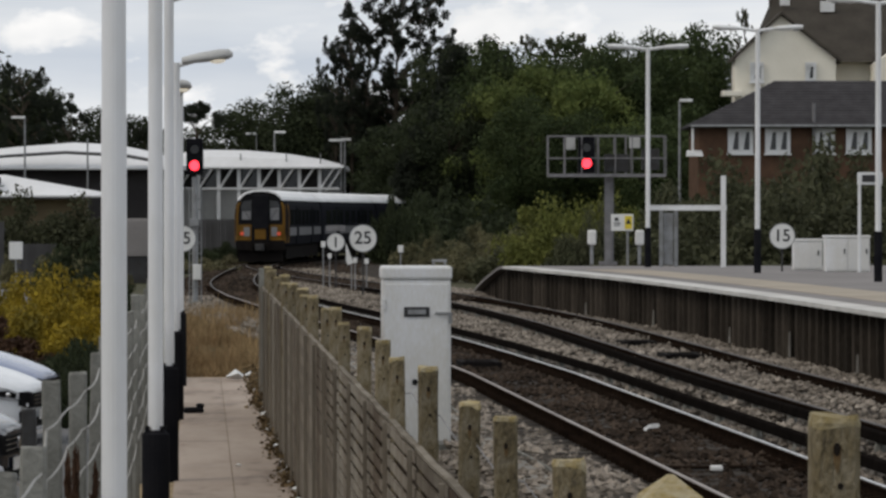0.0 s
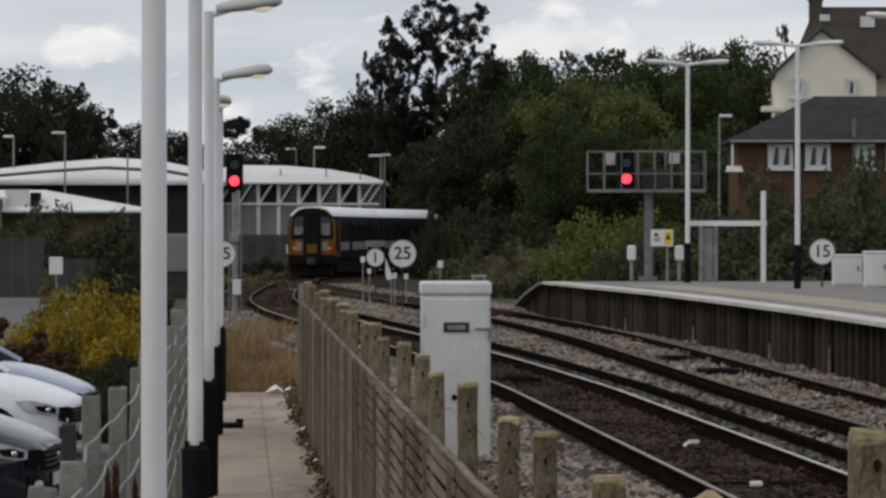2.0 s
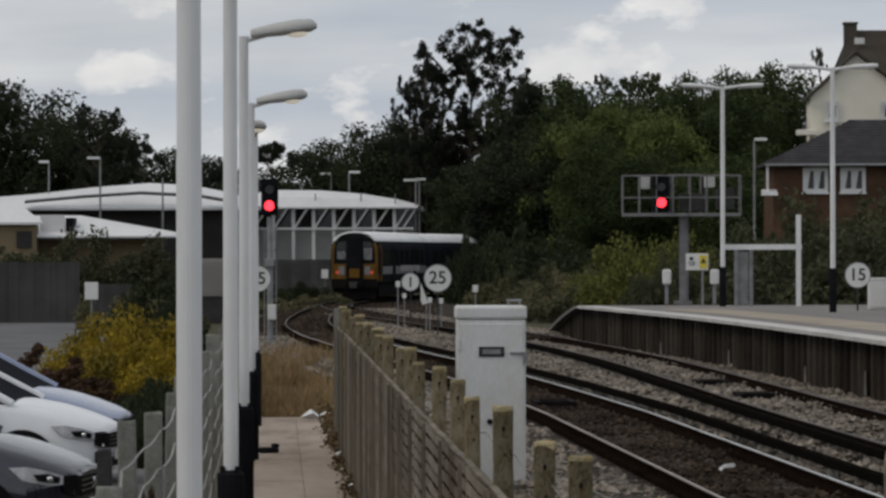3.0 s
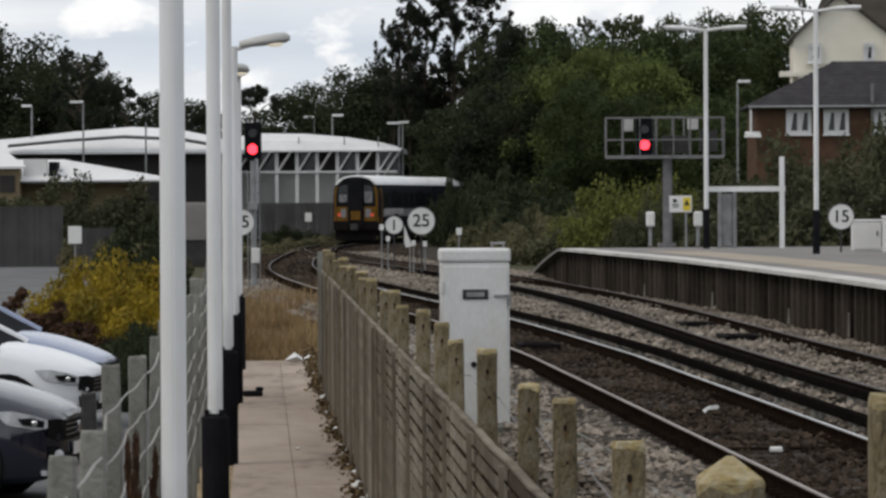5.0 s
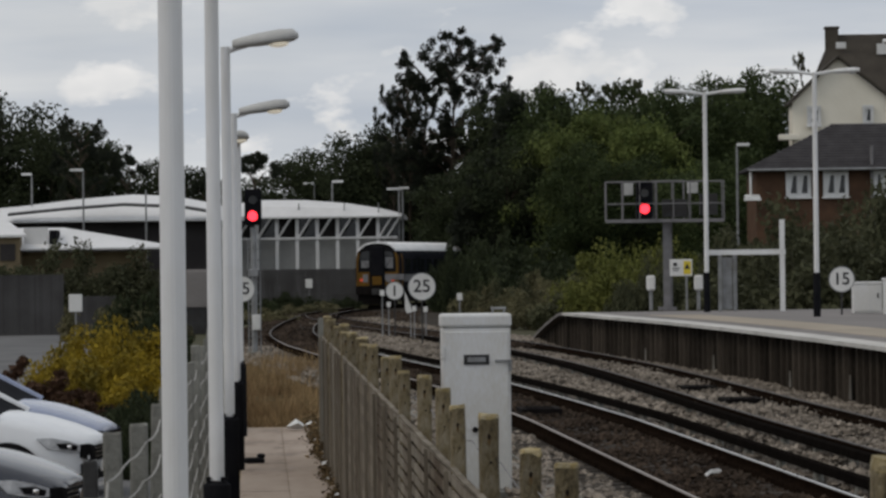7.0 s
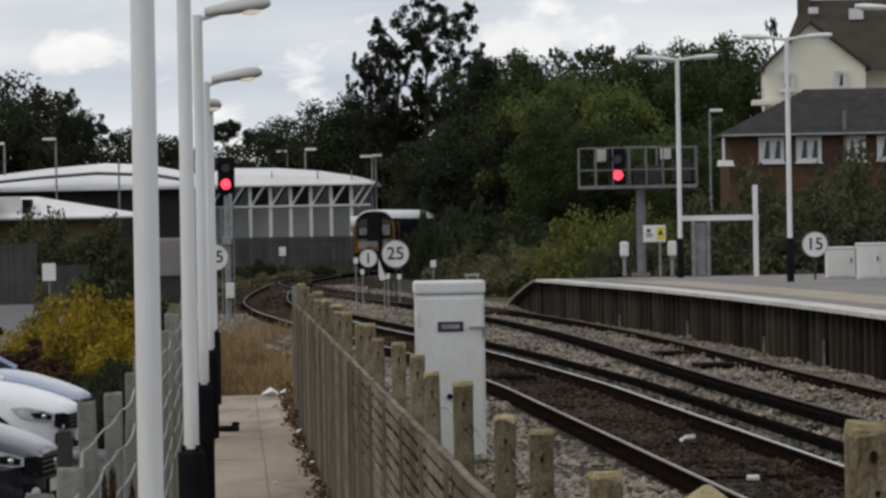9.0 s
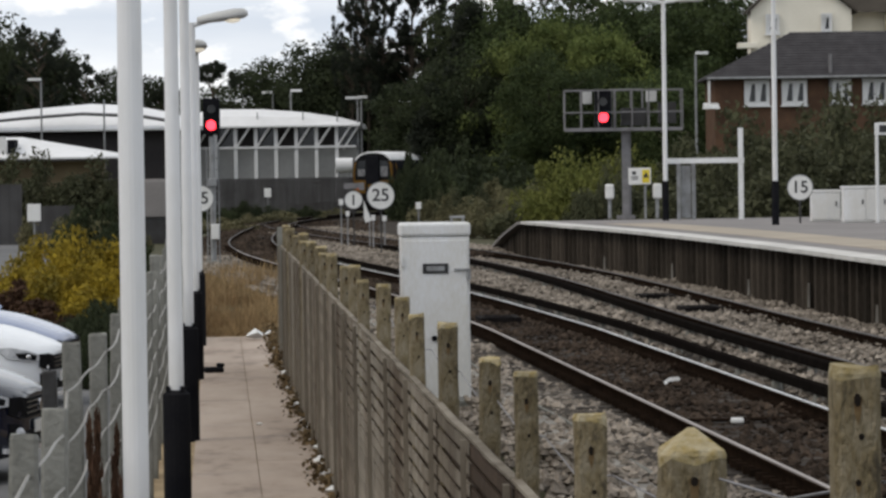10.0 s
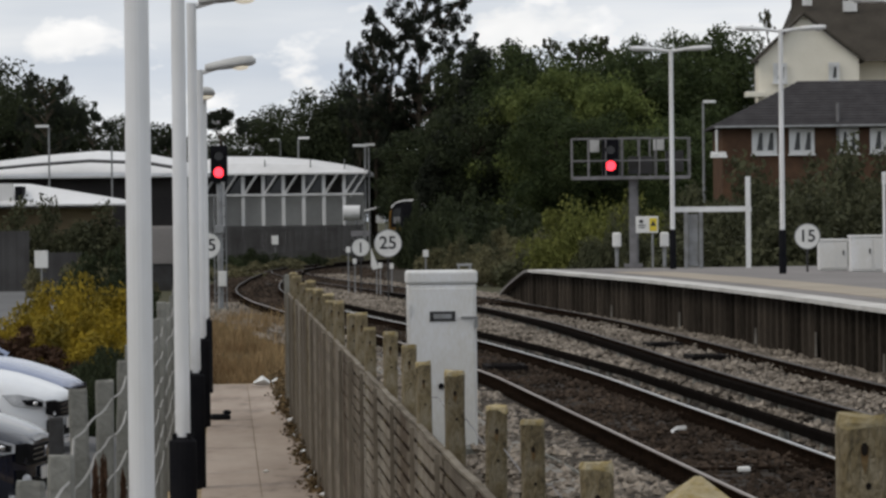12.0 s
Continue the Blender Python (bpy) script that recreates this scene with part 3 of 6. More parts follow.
def platform():
    W = 14.0
    s0, s1, s2 = 20.0, 101.5, 118.0
    line = [(0, 5.07), (50, 5.12), (70, 5.45), (85, 5.82), (101.5, 5.72), (118, 6.9), (140, 7.5)]

    def edge(s, o, z):
        """A place o metres behind the platform's edge, whose gap to the track widens towards its end."""
        for (a, p_), (b, q_) in zip(line, line[1:]):
            if s <= b:
                return along(s, o + p_ + (q_ - p_) * (s - a) / (b - a), z)
    p = thing("platform", pose(0, 0, 0), "grey asphalt station platform with white edge and ramped end", "platform", kind="structure")

    def pl_z(s):
        return PLATZ if s <= s1 else PLATZ - (PLATZ + 0.15) * (s - s1) / (s2 - s1)
    st = [s0 + (s1 - s0) * k / 34 for k in range(35)] + [s1 + (s2 - s1) * k / 6 for k in range(1, 7)]

    def band(o0, o1, thick, lift):
        return Geo().sweep([[edge(s, o0, pl_z(s) + lift), edge(s, o1, pl_z(s) + lift), edge(s, o1, pl_z(s) + lift - thick), edge(s, o0, pl_z(s) + lift - thick)] for s in st])
    part("surface", band(0.5, W, 0.25, -0.004), PLATTOP, p, "grey asphalt surface")
    part("fill", band(0.2, W - 0.05, 1.3, -0.14), EARTH, p)
    n = int((s2 - s0) / 0.9)
    for k in range(n):
        a, b = s0 + 0.9 * k, s0 + 0.9 * (k + 1) - 0.012
        g = Geo().sweep([[edge(s, -0.1, pl_z(s)), edge(s, 0.45, pl_z(s)), edge(s, 0.45, pl_z(s) - 0.07), edge(s, -0.1, pl_z(s) - 0.07)] for s in (a, b)])
        part("coping_slab", g, NOSING if b <= s1 else PLATTOP, p)
    m = int((s1 - 6 - s0) / 1.2)
    for k in range(m):
        a, b = s0 + 1.2 * k, s0 + 1.2 * (k + 1) - 0.015
        g = Geo().sweep([[edge(s, 1.1, PLATZ + 0.004), edge(s, 2.5, PLATZ + 0.004), edge(s, 2.5, PLATZ - 0.06), edge(s, 1.1, PLATZ - 0.06)] for s in (a, b)])
        part("paving_strip", g, PLATCREAM, p)
    # corrugated sheet-pile front, one pile after another
    pitch = 0.68
    for k in range(int((s2 - 1.5 - s0) / pitch)):
        a = s0 + pitch * k
        dp = 0.26 if a < 62 else 0.13
        prof = [(0, dp), (0.36, dp), (0.40, 0.0), (0.60, 0.0), (0.64, dp), (0.68, dp)]
        top = [edge(a + u, 0.10 + d, pl_z(a + u) - 0.10) for u, d in prof]
        bot = [Vector((q.x, q.y, min(-0.45, q.z - 0.05))) for q in top]
        back = [edge(a + u, 0.10 + d + 0.02, pl_z(a + u) - 0.10) for u, d in prof]
        backb = [Vector((q.x, q.y, min(-0.45, q.z - 0.05))) for q in back]
        g = Geo().sweep([top + back[::-1], bot + backb[::-1]])
        part("sheet_pile", g, PILE, p)
    for a, h in ((50.6, 0.35), (56.0, 0.28), (62.5, 0.42), (69.0, 0.3), (78.7, 0.36), (88.4, 0.3)):
        g = Geo().sweep([[edge(a + u, 0.07, z), edge(a + u + w, 0.07, z), edge(a + u + w, 0.10, z), edge(a + u, 0.10, z)] for z, u, w in ((-0.12, 0.0, 0.10), (-0.12 + h * 0.4, 0.02, 0.06), (-0.12 + h, 0.03, 0.02))])
        part("lime_streak", g, LID, p, "pale lime streak at the wall foot")


# ---------------------------------------------------------------- path, fences, lamps
def footpath():
    p = thing("footpath", pose(0, 0, 0), "pinkish grey worn concrete footpath with cracked joints", "footpath", kind="structure")
    for k in range(6):
        y0 = 7 + 9.3 * k
        y1 = min(y0 + 9.285, 61.5)
        for a, b in ((0.05, 0.643), (0.651, 1.21)):
            lift = 0.004 * ((k * 7 + (a > 0.3) * 3) % 5) / 5
            g = Geo()
            ra = [lane(y0, a, PATHZ - 0.1), lane(y0, b, PATHZ - 0.1), lane(y0, b, PATHZ + lift), lane(y0, a, PATHZ + lift)]
            rb = [lane(y1, a, PATHZ - 0.1), lane(y1, b, PATHZ - 0.1), lane(y1, b, PATHZ + lift), lane(y1, a, PATHZ + lift)]
            g.sweep([ra, rb])
            part("path_slab", g, PATH, p)
    g = Geo()
    g.sweep([[lane(y, -0.5, PATHZ - 0.2), lane(y, 1.75, PATHZ - 0.2), lane(y, 1.75, PATHZ - 0.012), lane(y, -0.5, PATHZ - 0.012)] for y in (3, 62)])
    part("verge", g, SAND, p, "sandy verge")


def lamp_column(y, height, label, arm=(0.74, 0.10), d=0.0, turn=0.0):
    t = thing("lamp_column", Matrix.Translation(lane(y, d, PATHZ)) @ Matrix.Rotation(turn, 4, "Z"), label, "street lamp", "lamp columns beside the footpath")
    sl = part("base_sleeve", Geo().tube((0, 0, -0.1), (0, 0, 1.13), 0.098, n=18).tube((0, 0, 1.13), (0, 0, 1.16), 0.098, 0.06, n=18), BLACK, t, "black painted sleeve", smooth=False)
    part("column", Geo().tube((0, 0, 1.12), (0, 0, height * 0.62), 0.054, 0.053, 18).tube((0, 0, height * 0.62), (0, 0, height), 0.051, 0.05, 18), LAMPWHITE, t, "white painted steel tube")
    g = Geo()
    for a in range(4):
        g.box((0.075 * math.cos(a * 1.57 + 0.7), 0.075 * math.sin(a * 1.57 + 0.7), 1.17), (0.03, 0.03, 0.035))
    part("collar_bolts", g, BLACK, t)
    # head: bracket, tapered canopy and glowing bowl, leaning up a little
    L, rise = arm
    part("bracket", Geo().tube((-0.02, 0, height - 0.05), (0.22, 0, height + 0.02), 0.032, 0.03, 10), LAMPWHITE, t)
    rings = []
    for u, w, h in ((0.1, 0.06, 0.06), (0.22, 0.10, 0.075), (0.45, 0.14, 0.095), (0.75, 0.16, 0.105), (0.93, 0.14, 0.09), (1.0, 0.08, 0.04)):
        z = height + rise * u
        rings.append([(L * u, w * math.cos(a), z + h * math.sin(a) * (1.0 if math.sin(a) > 0 else 0.45)) for a in (6.2832 * i / 12 for i in range(12))])
    hd = part("lamp_head", Geo().sweep(rings), HEADGREY, t, "grey lantern canopy", smooth=True)
    z = height + rise * 0.72 - 0.035
    part("diffuser", Geo().ball((L * 0.72, 0, z), 0.115, 12, 6, 0.4), WARMGLOW, hd, "warm glowing lamp bowl")
    return t


def concrete_post(parent, p, w, h, pyramid=False, name="post", material=None, lean=0.0, holes=True, drops=()):
    """A square cast post, chipped and uneven, with a crusted head coloured paler as if skylit, and bolt holes."""
    g = Geo()
    a = w / 2
    c = w * 0.13
    prof = [(-a + c, -a), (0, -a), (a - c, -a), (a, -a + c), (a, 0), (a, a - c), (a - c, a), (0, a), (-a + c, a), (-a, a - c), (-a, 0), (-a, -a + c)]
    top = h if not pyramid else h - w * 0.32

    def chip(x, y, z):
        k = 1 + 0.075 * noise.noise((x * 9 + p[1] * 3.1, y * 9, z * 7 + p[1]))
        return (x * k, y * k, z)
    rings = [[chip(x, y, z) for x, y in prof] for z in (-0.2, 0.3, 0.7, 1.0, 1.2, 1.35, 1.5, 1.62, 1.72, 1.8, 1.88) if z < top - 0.06]
    crown = 0.14 * w
    rings += [[chip(x, y, top - 0.05) for x, y in prof], [chip(x, y, top - 0.012) for x, y in prof]]
    rings.append([(x * 0.93, y * 0.93, top + (0 if pyramid else crown * noise.noise((x / w * 1.3 + p[1], y / w * 1.3, 2.0)))) for x, y in prof])
    if pyramid:
        rings.append([(x * 0.1, y * 0.1, h) for x, y in prof])
    g.sweep(rings)
    ob = part(name, g, material or CONCRETE, parent, at=Matrix.Translation(p) @ Matrix.Rotation(lean, 4, "Y") @ Matrix.Rotation(0.065, 4, "Z"))
    if not holes:
        return ob
    low = [[(1.012 * q[0], 1.012 * q[1], q[2]) for q in (chip(x, y, top - 0.014 - 0.45 * w * max(0.0, noise.noise((x / w * 2 + p[1] * 1.7, y / w * 2, 5.0)))) for x, y in prof)],
           [(1.012 * q[0], 1.012 * q[1], q[2]) for q in (chip(x, y, top - 0.008) for x, y in prof)],
           [(x * 0.94, y * 0.94, top + 0.004 + (0 if pyramid else crown * noise.noise((x / w * 1.3 + p[1], y / w * 1.3, 2.0)))) for x, y in prof]]
    if pyramid:
        low.append([(x * 0.1, y * 0.1, h + 0.005) for x, y in prof])
    part("weathered_head", Geo().sweep(low), POSTHEAD, ob, "lichen-crusted head, coloured paler for the light from the sky")
    for i, z in enumerate(drops):
        x0, z0 = w * 0.06 * (1 if i % 2 else -0.3), top - z - 0.05
        hw, hh = (w * 0.085, w * 0.15) if i == 0 and not pyramid else (w * 0.065, w * 0.075)
        yf = -a * 1.09
        part("bolt_hole", Geo().slab([(x0 + hw * math.cos(t), yf, z0 + hh * math.sin(t)) for t in (0.3, 1.1, 1.9, 2.7, 3.6, 4.5, 5.4)], (0, 0.02, 0)), HOLE, ob)
        if i != 1:
            q = w * (0.55 if i == 0 else 0.25)
            part("rust_streak", Geo().slab([(x0 - hw * 1.1, yf + 0.001, z0 + hh * 0.6), (x0 + hw * 1.2, yf + 0.001, z0 + hh * 0.5), (x0 + hw * 0.8, yf + 0.001, z0 - q * 0.6), (x0 + hw * 0.1, yf + 0.001, z0 - q), (x0 - hw * 0.8, yf + 0.001, z0 - q * 0.55)], (0, 0.018, 0)), STREAK, ob, "brown rust streak round the hole")
    return ob


def fence_d(y):
    return 1.45 - 0.004 * y


def ramp_up(y):
    """Both fences climb towards the platform end."""
    return 0.42 * smooth01((12.2 - y) / 7.0)


def fence_top(y):
    """How far the worn panels have sunk below the line of the far end."""
    return ramp_up(y) - 0.075 * (1 - smooth01((y - 9) / 43))


def trackside_fence():
    f = thing("trackside_fence", pose(0, 0, 0), "weathered woven slat fence on lichen-covered concrete posts beside the path", "fence", kind="structure")
    ys = [6.5 + 2.17 * k for k in range(22)]
    for k, y in enumerate(ys):
        pyr = k == 1
        concrete_post(f, lane(y, fence_d(y) + (-0.03 if pyr else 0.0), PATHZ), 0.15 if pyr else (0.080 + 0.006 * (k % 3) + 0.03 * smooth01((y - 24) / 16)) if k else 0.08, 1.955 + 0.03 * math.sin(k * 2.7) + ramp_up(y) + (0.0 if k == 0 else -0.1 if pyr else 0), pyr, lean=0.014 * math.sin(k * 1.9), drops=(0.004, 0.068, 0.148) if k == 0 else (0.017, 0.16) if pyr else (0.05, 0.17, 0.36))
    # bays of level slats over boards coloured dark as gap shade, a batten at each post
    rng = random.Random(4)
    far = Geo()
    for k in range(21):
        y0, y1 = ys[k] + 0.015, ys[k + 1] - 0.015
        for r in range(19):
            tall = min(0.084, 0.053 + max(0, 12 - r) * 0.006 + 0.037 * smooth01((y0 - 24) / 9))
            z = PATHZ + 0.03 + 0.087 * r + 0.006 * (rng.random() - 0.5)
            tip = 0.010 * (rng.random() - 0.5)
            rings = []
            for u in (0.0, 0.5, 1.0):
                y = y0 + (y1 - y0) * u
                d, zz = fence_d(y) - 0.055 + 0.004 * math.sin(math.pi * u) * (1 if r % 2 else -1), z + fence_top(y) + tip * (u - 0.5) - 0.004 * math.sin(math.pi * u)
                rings.append([lane(y, d - 0.006, zz), lane(y, d + 0.006, zz), lane(y, d + 0.006, zz + tall), lane(y, d - 0.006, zz + tall)])
            if k < 15:
                part("slat", Geo().sweep(rings), SLATBROWN if k < 4 else SLAT, f)
            else:
                far.sweep(rings)
    tagged(part("slats", far, SLAT, f), kind="stuff")
    for k in range(21):
        y0, y1 = ys[k], ys[k + 1]
        g = Geo().sweep([[lane(y, fence_d(y) - 0.026, PATHZ - 0.05 + fence_top(y)), lane(y, fence_d(y) - 0.008, PATHZ - 0.05 + fence_top(y)), lane(y, fence_d(y) - 0.008, 1.235 + fence_top(y)), lane(y, fence_d(y) - 0.026, 1.235 + fence_top(y))] for y in (y0, (y0 + y1) / 2, y1 - 0.005)])
        part("backing_board", g, GAPSHADE, f)
    for y in ys:
        tilt = 0.02 * (rng.random() - 0.5)
        p = lane(y, fence_d(y) - 0.088, PATHZ + fence_top(y))
        g = Geo().sweep([[(q[0] * w, q[1] * w + tilt * z, z) for q in ((-0.013, -0.034), (0.013, -0.034), (0.013, 0.034), (-0.013, 0.034))] for z, w in ((-0.1, 1.0), (0.6, 0.94), (1.2, 1.0), (1.665, 0.9))])
        part("upright", g, BATTEN, f, at=Matrix.Translation(p))
    for k in range(21):
        y0, y1 = ys[k], ys[k + 1] - 0.01
        g = Geo().sweep([[lane(y, fence_d(y) - 0.070, z + fence_top(y)), lane(y, fence_d(y) - 0.036, z + fence_top(y)), lane(y, fence_d(y) - 0.036, z + 0.013 + fence_top(y)), lane(y, fence_d(y) - 0.070, z + 0.013 + fence_top(y))] for y, z in ((y0, 1.254), ((y0 + y1) / 2, 1.243), (y1, 1.254))])
        part("cap_rail", g, BATTEN, f)
    # strands of wire from post to post
    for drop in (0.20,):
        rings = []
        for k, y in enumerate(ys):
            for u in (0.0, 0.5):
                yy = y + 2.17 * u
                z = PATHZ + 1.955 - drop + ramp_up(yy) - 0.05 * (u > 0)
                rings.append([lane(yy, fence_d(yy) + 0.052 + 0.003 * math.cos(t), z + 0.003 * math.sin(t)) for t in (0, 1.57, 3.14, 4.71)])
        part("wire", Geo().sweep(rings), GANTRY, f, "thin slack wire")
    part("end_post", Geo().box(lane(53.1, fence_d(53) - 0.05, PATHZ + 0.95), (0.075, 0.075, 1.95)), CONCRETE2, f, bevel=0.01)


def carpark_d(y):
    return min(-0.527 + 0.0085 * y, -0.3) + 0.092 * min(1.0, max(0.0, (15.9 - y) / 2.1))


def carpark_fence():
    f = thing("car_park_fence", pose(0, 0, 0), "grey concrete post and wire fence beside the car park", "fence", kind="structure")
    ys = [9.5 + 2.15 * k for k in range(22)]
    for k, y in enumerate(ys):
        concrete_post(f, lane(y, carpark_d(y), PATHZ), (0.064 if k == 3 else 0.082 + 0.008 * (k % 3)), 1.86 + 0.03 * math.sin(k * 2.1), False, material=DARKSTEEL if k == 3 else CONCRETE2, lean=0.02 * math.sin(k * 1.3), holes=False)
    for z in (1.33, 1.13, 0.91, 0.70, 0.46, 0.22):
        rings = []
        for i in range(len(ys) * 4):
            y = ys[0] + i * 2.15 / 4
            sag = -0.022 * math.sin(math.pi * ((i % 4) / 4)) + 0.02 * math.sin(i // 4 * 2.3 + z * 5)
            rings.append([lane(y, carpark_d(y) + 0.05 + 0.0065 * math.cos(a), z + sag + 0.0065 * math.sin(a)) for a in (0, 1.57, 3.14, 4.71)])
        part("wire", Geo().sweep(rings), WIRE, f, "slack grey cable")


def location_case():
    """The tall white equipment cabinet by the track."""
    W, D, Hh = 0.72, 0.5, 2.0
    t = thing("equipment_cabinet", pose(-0.29, 39.5, -0.27, rz=3), "tall white painted metal trackside equipment cabinet", "cabinet")
    part("plinth", Geo().box((0, 0, 0.02), (W + 0.1, D + 0.1, 0.2)), CONCRETE2, t, bevel=0.01)
    b = part("body", Geo().box((0, 0, 0.98), (W, D, 1.74)), GREYPAINT, t, bevel=0.012)
    part("lid", Geo().box((0, 0, 1.925), (W + 0.03, D + 0.04, 0.145)), GREYPAINT, t, "overhanging lid", bevel=0.03)
    part("lid_shadow_gap", Geo().box((0, 0, 1.845), (W - 0.02, D - 0.02, 0.02)), BLACK, t)
    d = part("door", Geo().box((0.0, -D / 2 - 0.008, 0.98), (W - 0.05, 0.018, 1.66)), GREYPAINT, t, bevel=0.006)
    part("label_panel", Geo().box((-0.0, -D / 2 - 0.022, 1.515), (0.27, 0.012, 0.105)), SIGNBLACK, d, "dark plate with an unreadable line")
    part("line", Geo().box((0, -D / 2 - 0.031, 1.515), (0.19, 0.008, 0.05)), STEEL, d)
    part("lock", Geo().tube((-0.02, -D / 2 - 0.05, 0.78), (-0.02, -D / 2 - 0.01, 0.78), 0.03, n=12), BLACK, d, "black lock")
    part("hasp", Geo().box((0.28, -D / 2 - 0.03, 1.50), (0.17, 0.02, 0.022)).box((0.355, -D / 2 - 0.03, 1.45), (0.035, 0.03, 0.12)), STEEL, d)
    g = Geo()
    for x in (-0.06, 0.06):
        g.tube((0.25 + x, 0, 1.99), (0.25 + x, 0, 2.06), 0.012, n=8)
    g.tube((0.17, 0, 2.05), (0.33, 0, 2.05), 0.014, n=8)
    part("lifting_handle", g, STEEL, t)
    for z in (0.3, 1.6):
        part("hinge", Geo().box((-W / 2 + 0.01, -D / 2 - 0.02, z), (0.03, 0.03, 0.12)), GREYPAINT, d)


def car_park():
    g = Geo().sweep([[(-70, y, -0.46), (x, y, -0.46), (x, y, -0.40), (-70, y, -0.40)] for y, x in ((4, -1.2), (57, -4.65), (72, -9.2), (148, -14.5))])
    tagged(part("car_park_surface", g, CARPARK), "pale grey asphalt car park surface", "car park", kind="structure")


platform()
car_park()
footpath()
for _y, _h, _d, _t in ((15.5, 5.0, -0.04, 0), (26.5, 5.0, 0, 0), (37.7, 4.9, 0, 0.15), (48.9, 4.68, 0, 0.1), (58.5, 4.6, 0, -1.45)):
    lamp_column(_y, _h, "white tubular lamp column with a black base sleeve", d=_d, turn=_t)
trackside_fence()
carpark_fence()
location_case()


# ---------------------------------------------------------------- plants
def leaves(rng, centres, radii, per, leaf, flat=0.75):
    """Many small blades gathered in clumps."""
    n = len(centres) * per
    c = np.repeat(np.array(centres, float), per, 0)
    r = np.repeat(np.array(radii, float), per)[:, None]
    d = rng.normal(size=(n, 3))
    d /= np.linalg.norm(d, axis=1, keepdims=True)
    p = c + d * r * (rng.random((n, 1)) ** 0.45) * np.array([1, 1, flat])
    u = rng.normal(size=(n, 3))
    u /= np.linalg.norm(u, axis=1, keepdims=True)
    w = np.cross(u, d + 0.5 * rng.normal(size=(n, 3)))
    w /= np.linalg.norm(w, axis=1, keepdims=True) + 1e-9
    s = leaf * (0.55 + 0.9 * rng.random((n, 1)))
    a, b = u * s * 0.5, w * s * 0.32
    v = np.stack([p - a, p + b, p + a, p - b], 1).reshape(-1, 3)
    f = np.arange(4 * n).reshape(-1, 4)
    return v.tolist(), f.tolist()


def tree(name, seed, height, spread, bottom, clumps, per, leaf, material, label, style="round"):
    """Tapered trunk, limbs to the clumps, and a crown of blades. Stands at the origin until copied."""
    rng = np.random.default_rng(seed)
    t = thing(name, pose(0, 0, 0), label, "tree")
    cs, rs = [], []
    for k in range(clumps):
        for _ in range(40):
            u = rng.normal(size=3)
            u /= np.linalg.norm(u)
            q = rng.random() ** 0.33
            h = 0.5 + 0.5 * u[2] * q
            if style == "cone":
                wid = 0.25 + 0.85 * (1 - h)
            elif style == "pine":
                wid = 0.95 - 0.25 * abs(h - 0.5)
            else:
                wid = 1.0
            x, y = u[0] * q * spread * wid, u[1] * q * spread * wid
            if style == "pine":
                h, a, rr = rng.random(), rng.random() * 6.283, rng.random() ** 0.5
                rr *= spread * math.sqrt(max(0.05, 1 - 0.8 * ((h - 0.55) / 0.5) ** 2))
                x, y = math.cos(a) * rr, math.sin(a) * rr
            if style == "umbrella":
                a, rr = rng.random() * 6.283, rng.random() ** 0.5
                h = 0.9 * (1 - 0.75 * rr * rr) - 0.35 * rng.random()
                x, y = math.cos(a) * rr * spread, math.sin(a) * rr * spread
            if noise.noise((x * (0.25 if style != "pine" else 0.42) + seed, y * 0.25, h * (3 if style != "pine" else 5))) > (-0.25 if style != "pine" else 0.04):
                break
        cs.append((x, y, bottom + (height - bottom) * h))
        rs.append(spread * (0.25 if style == "round" else 0.20 if style == "cone" else 0.112 if style == "pine" else 0.17) * (0.7 + 0.7 * rng.random()))
    g = Geo()
    bend = [Vector((0.15 * math.sin(seed + 2 * i), 0.15 * math.cos(seed + i), height * 0.82 * i / 5 - (0.5 if i == 0 else 0))) for i in range(6)]
    for i in range(5):
        g.tube(bend[i], bend[i + 1], height * 0.020 * (1 - i * 0.18), height * 0.020 * (1 - (i + 1) * 0.18), 8, caps=False)
    part("trunk", g, BARK, t)
    g = Geo()
    for c in cs[:: 3 if style == "pine" else 4]:
        base = Vector((0, 0, max(bottom * 0.6, c[2] - 0.35 * math.hypot(c[0], c[1]) - 0.6)))
        mid = (base + Vector(c)) / 2 + Vector((0, 0, 0.2))
        g.tube(base, mid, height * 0.005, height * 0.0035, 5, caps=False)
        g.tube(mid, c, height * 0.0035, height * 0.0015, 5, caps=False)
    part("branching", g, BARK, t)
    v, f = leaves(rng, cs, rs, per, leaf)
    cr = arrays("crown", v, f, material)
    cr.parent = t
    return t


def plant(proto, spots, label=""):
    """Sets copies of a prototype: (x, y, width factor, height factor)."""
    for i, (x, y, a, h) in enumerate(spots):
        o = copy_thing(proto, pose(x, y, ground_z(x, y) - 0.1, rz=(i * 77 + x * 13) % 360))
        o.scale = (a, a, h)
    for o in (*proto.children_recursive, proto):
        bpy.data.objects.remove(o)


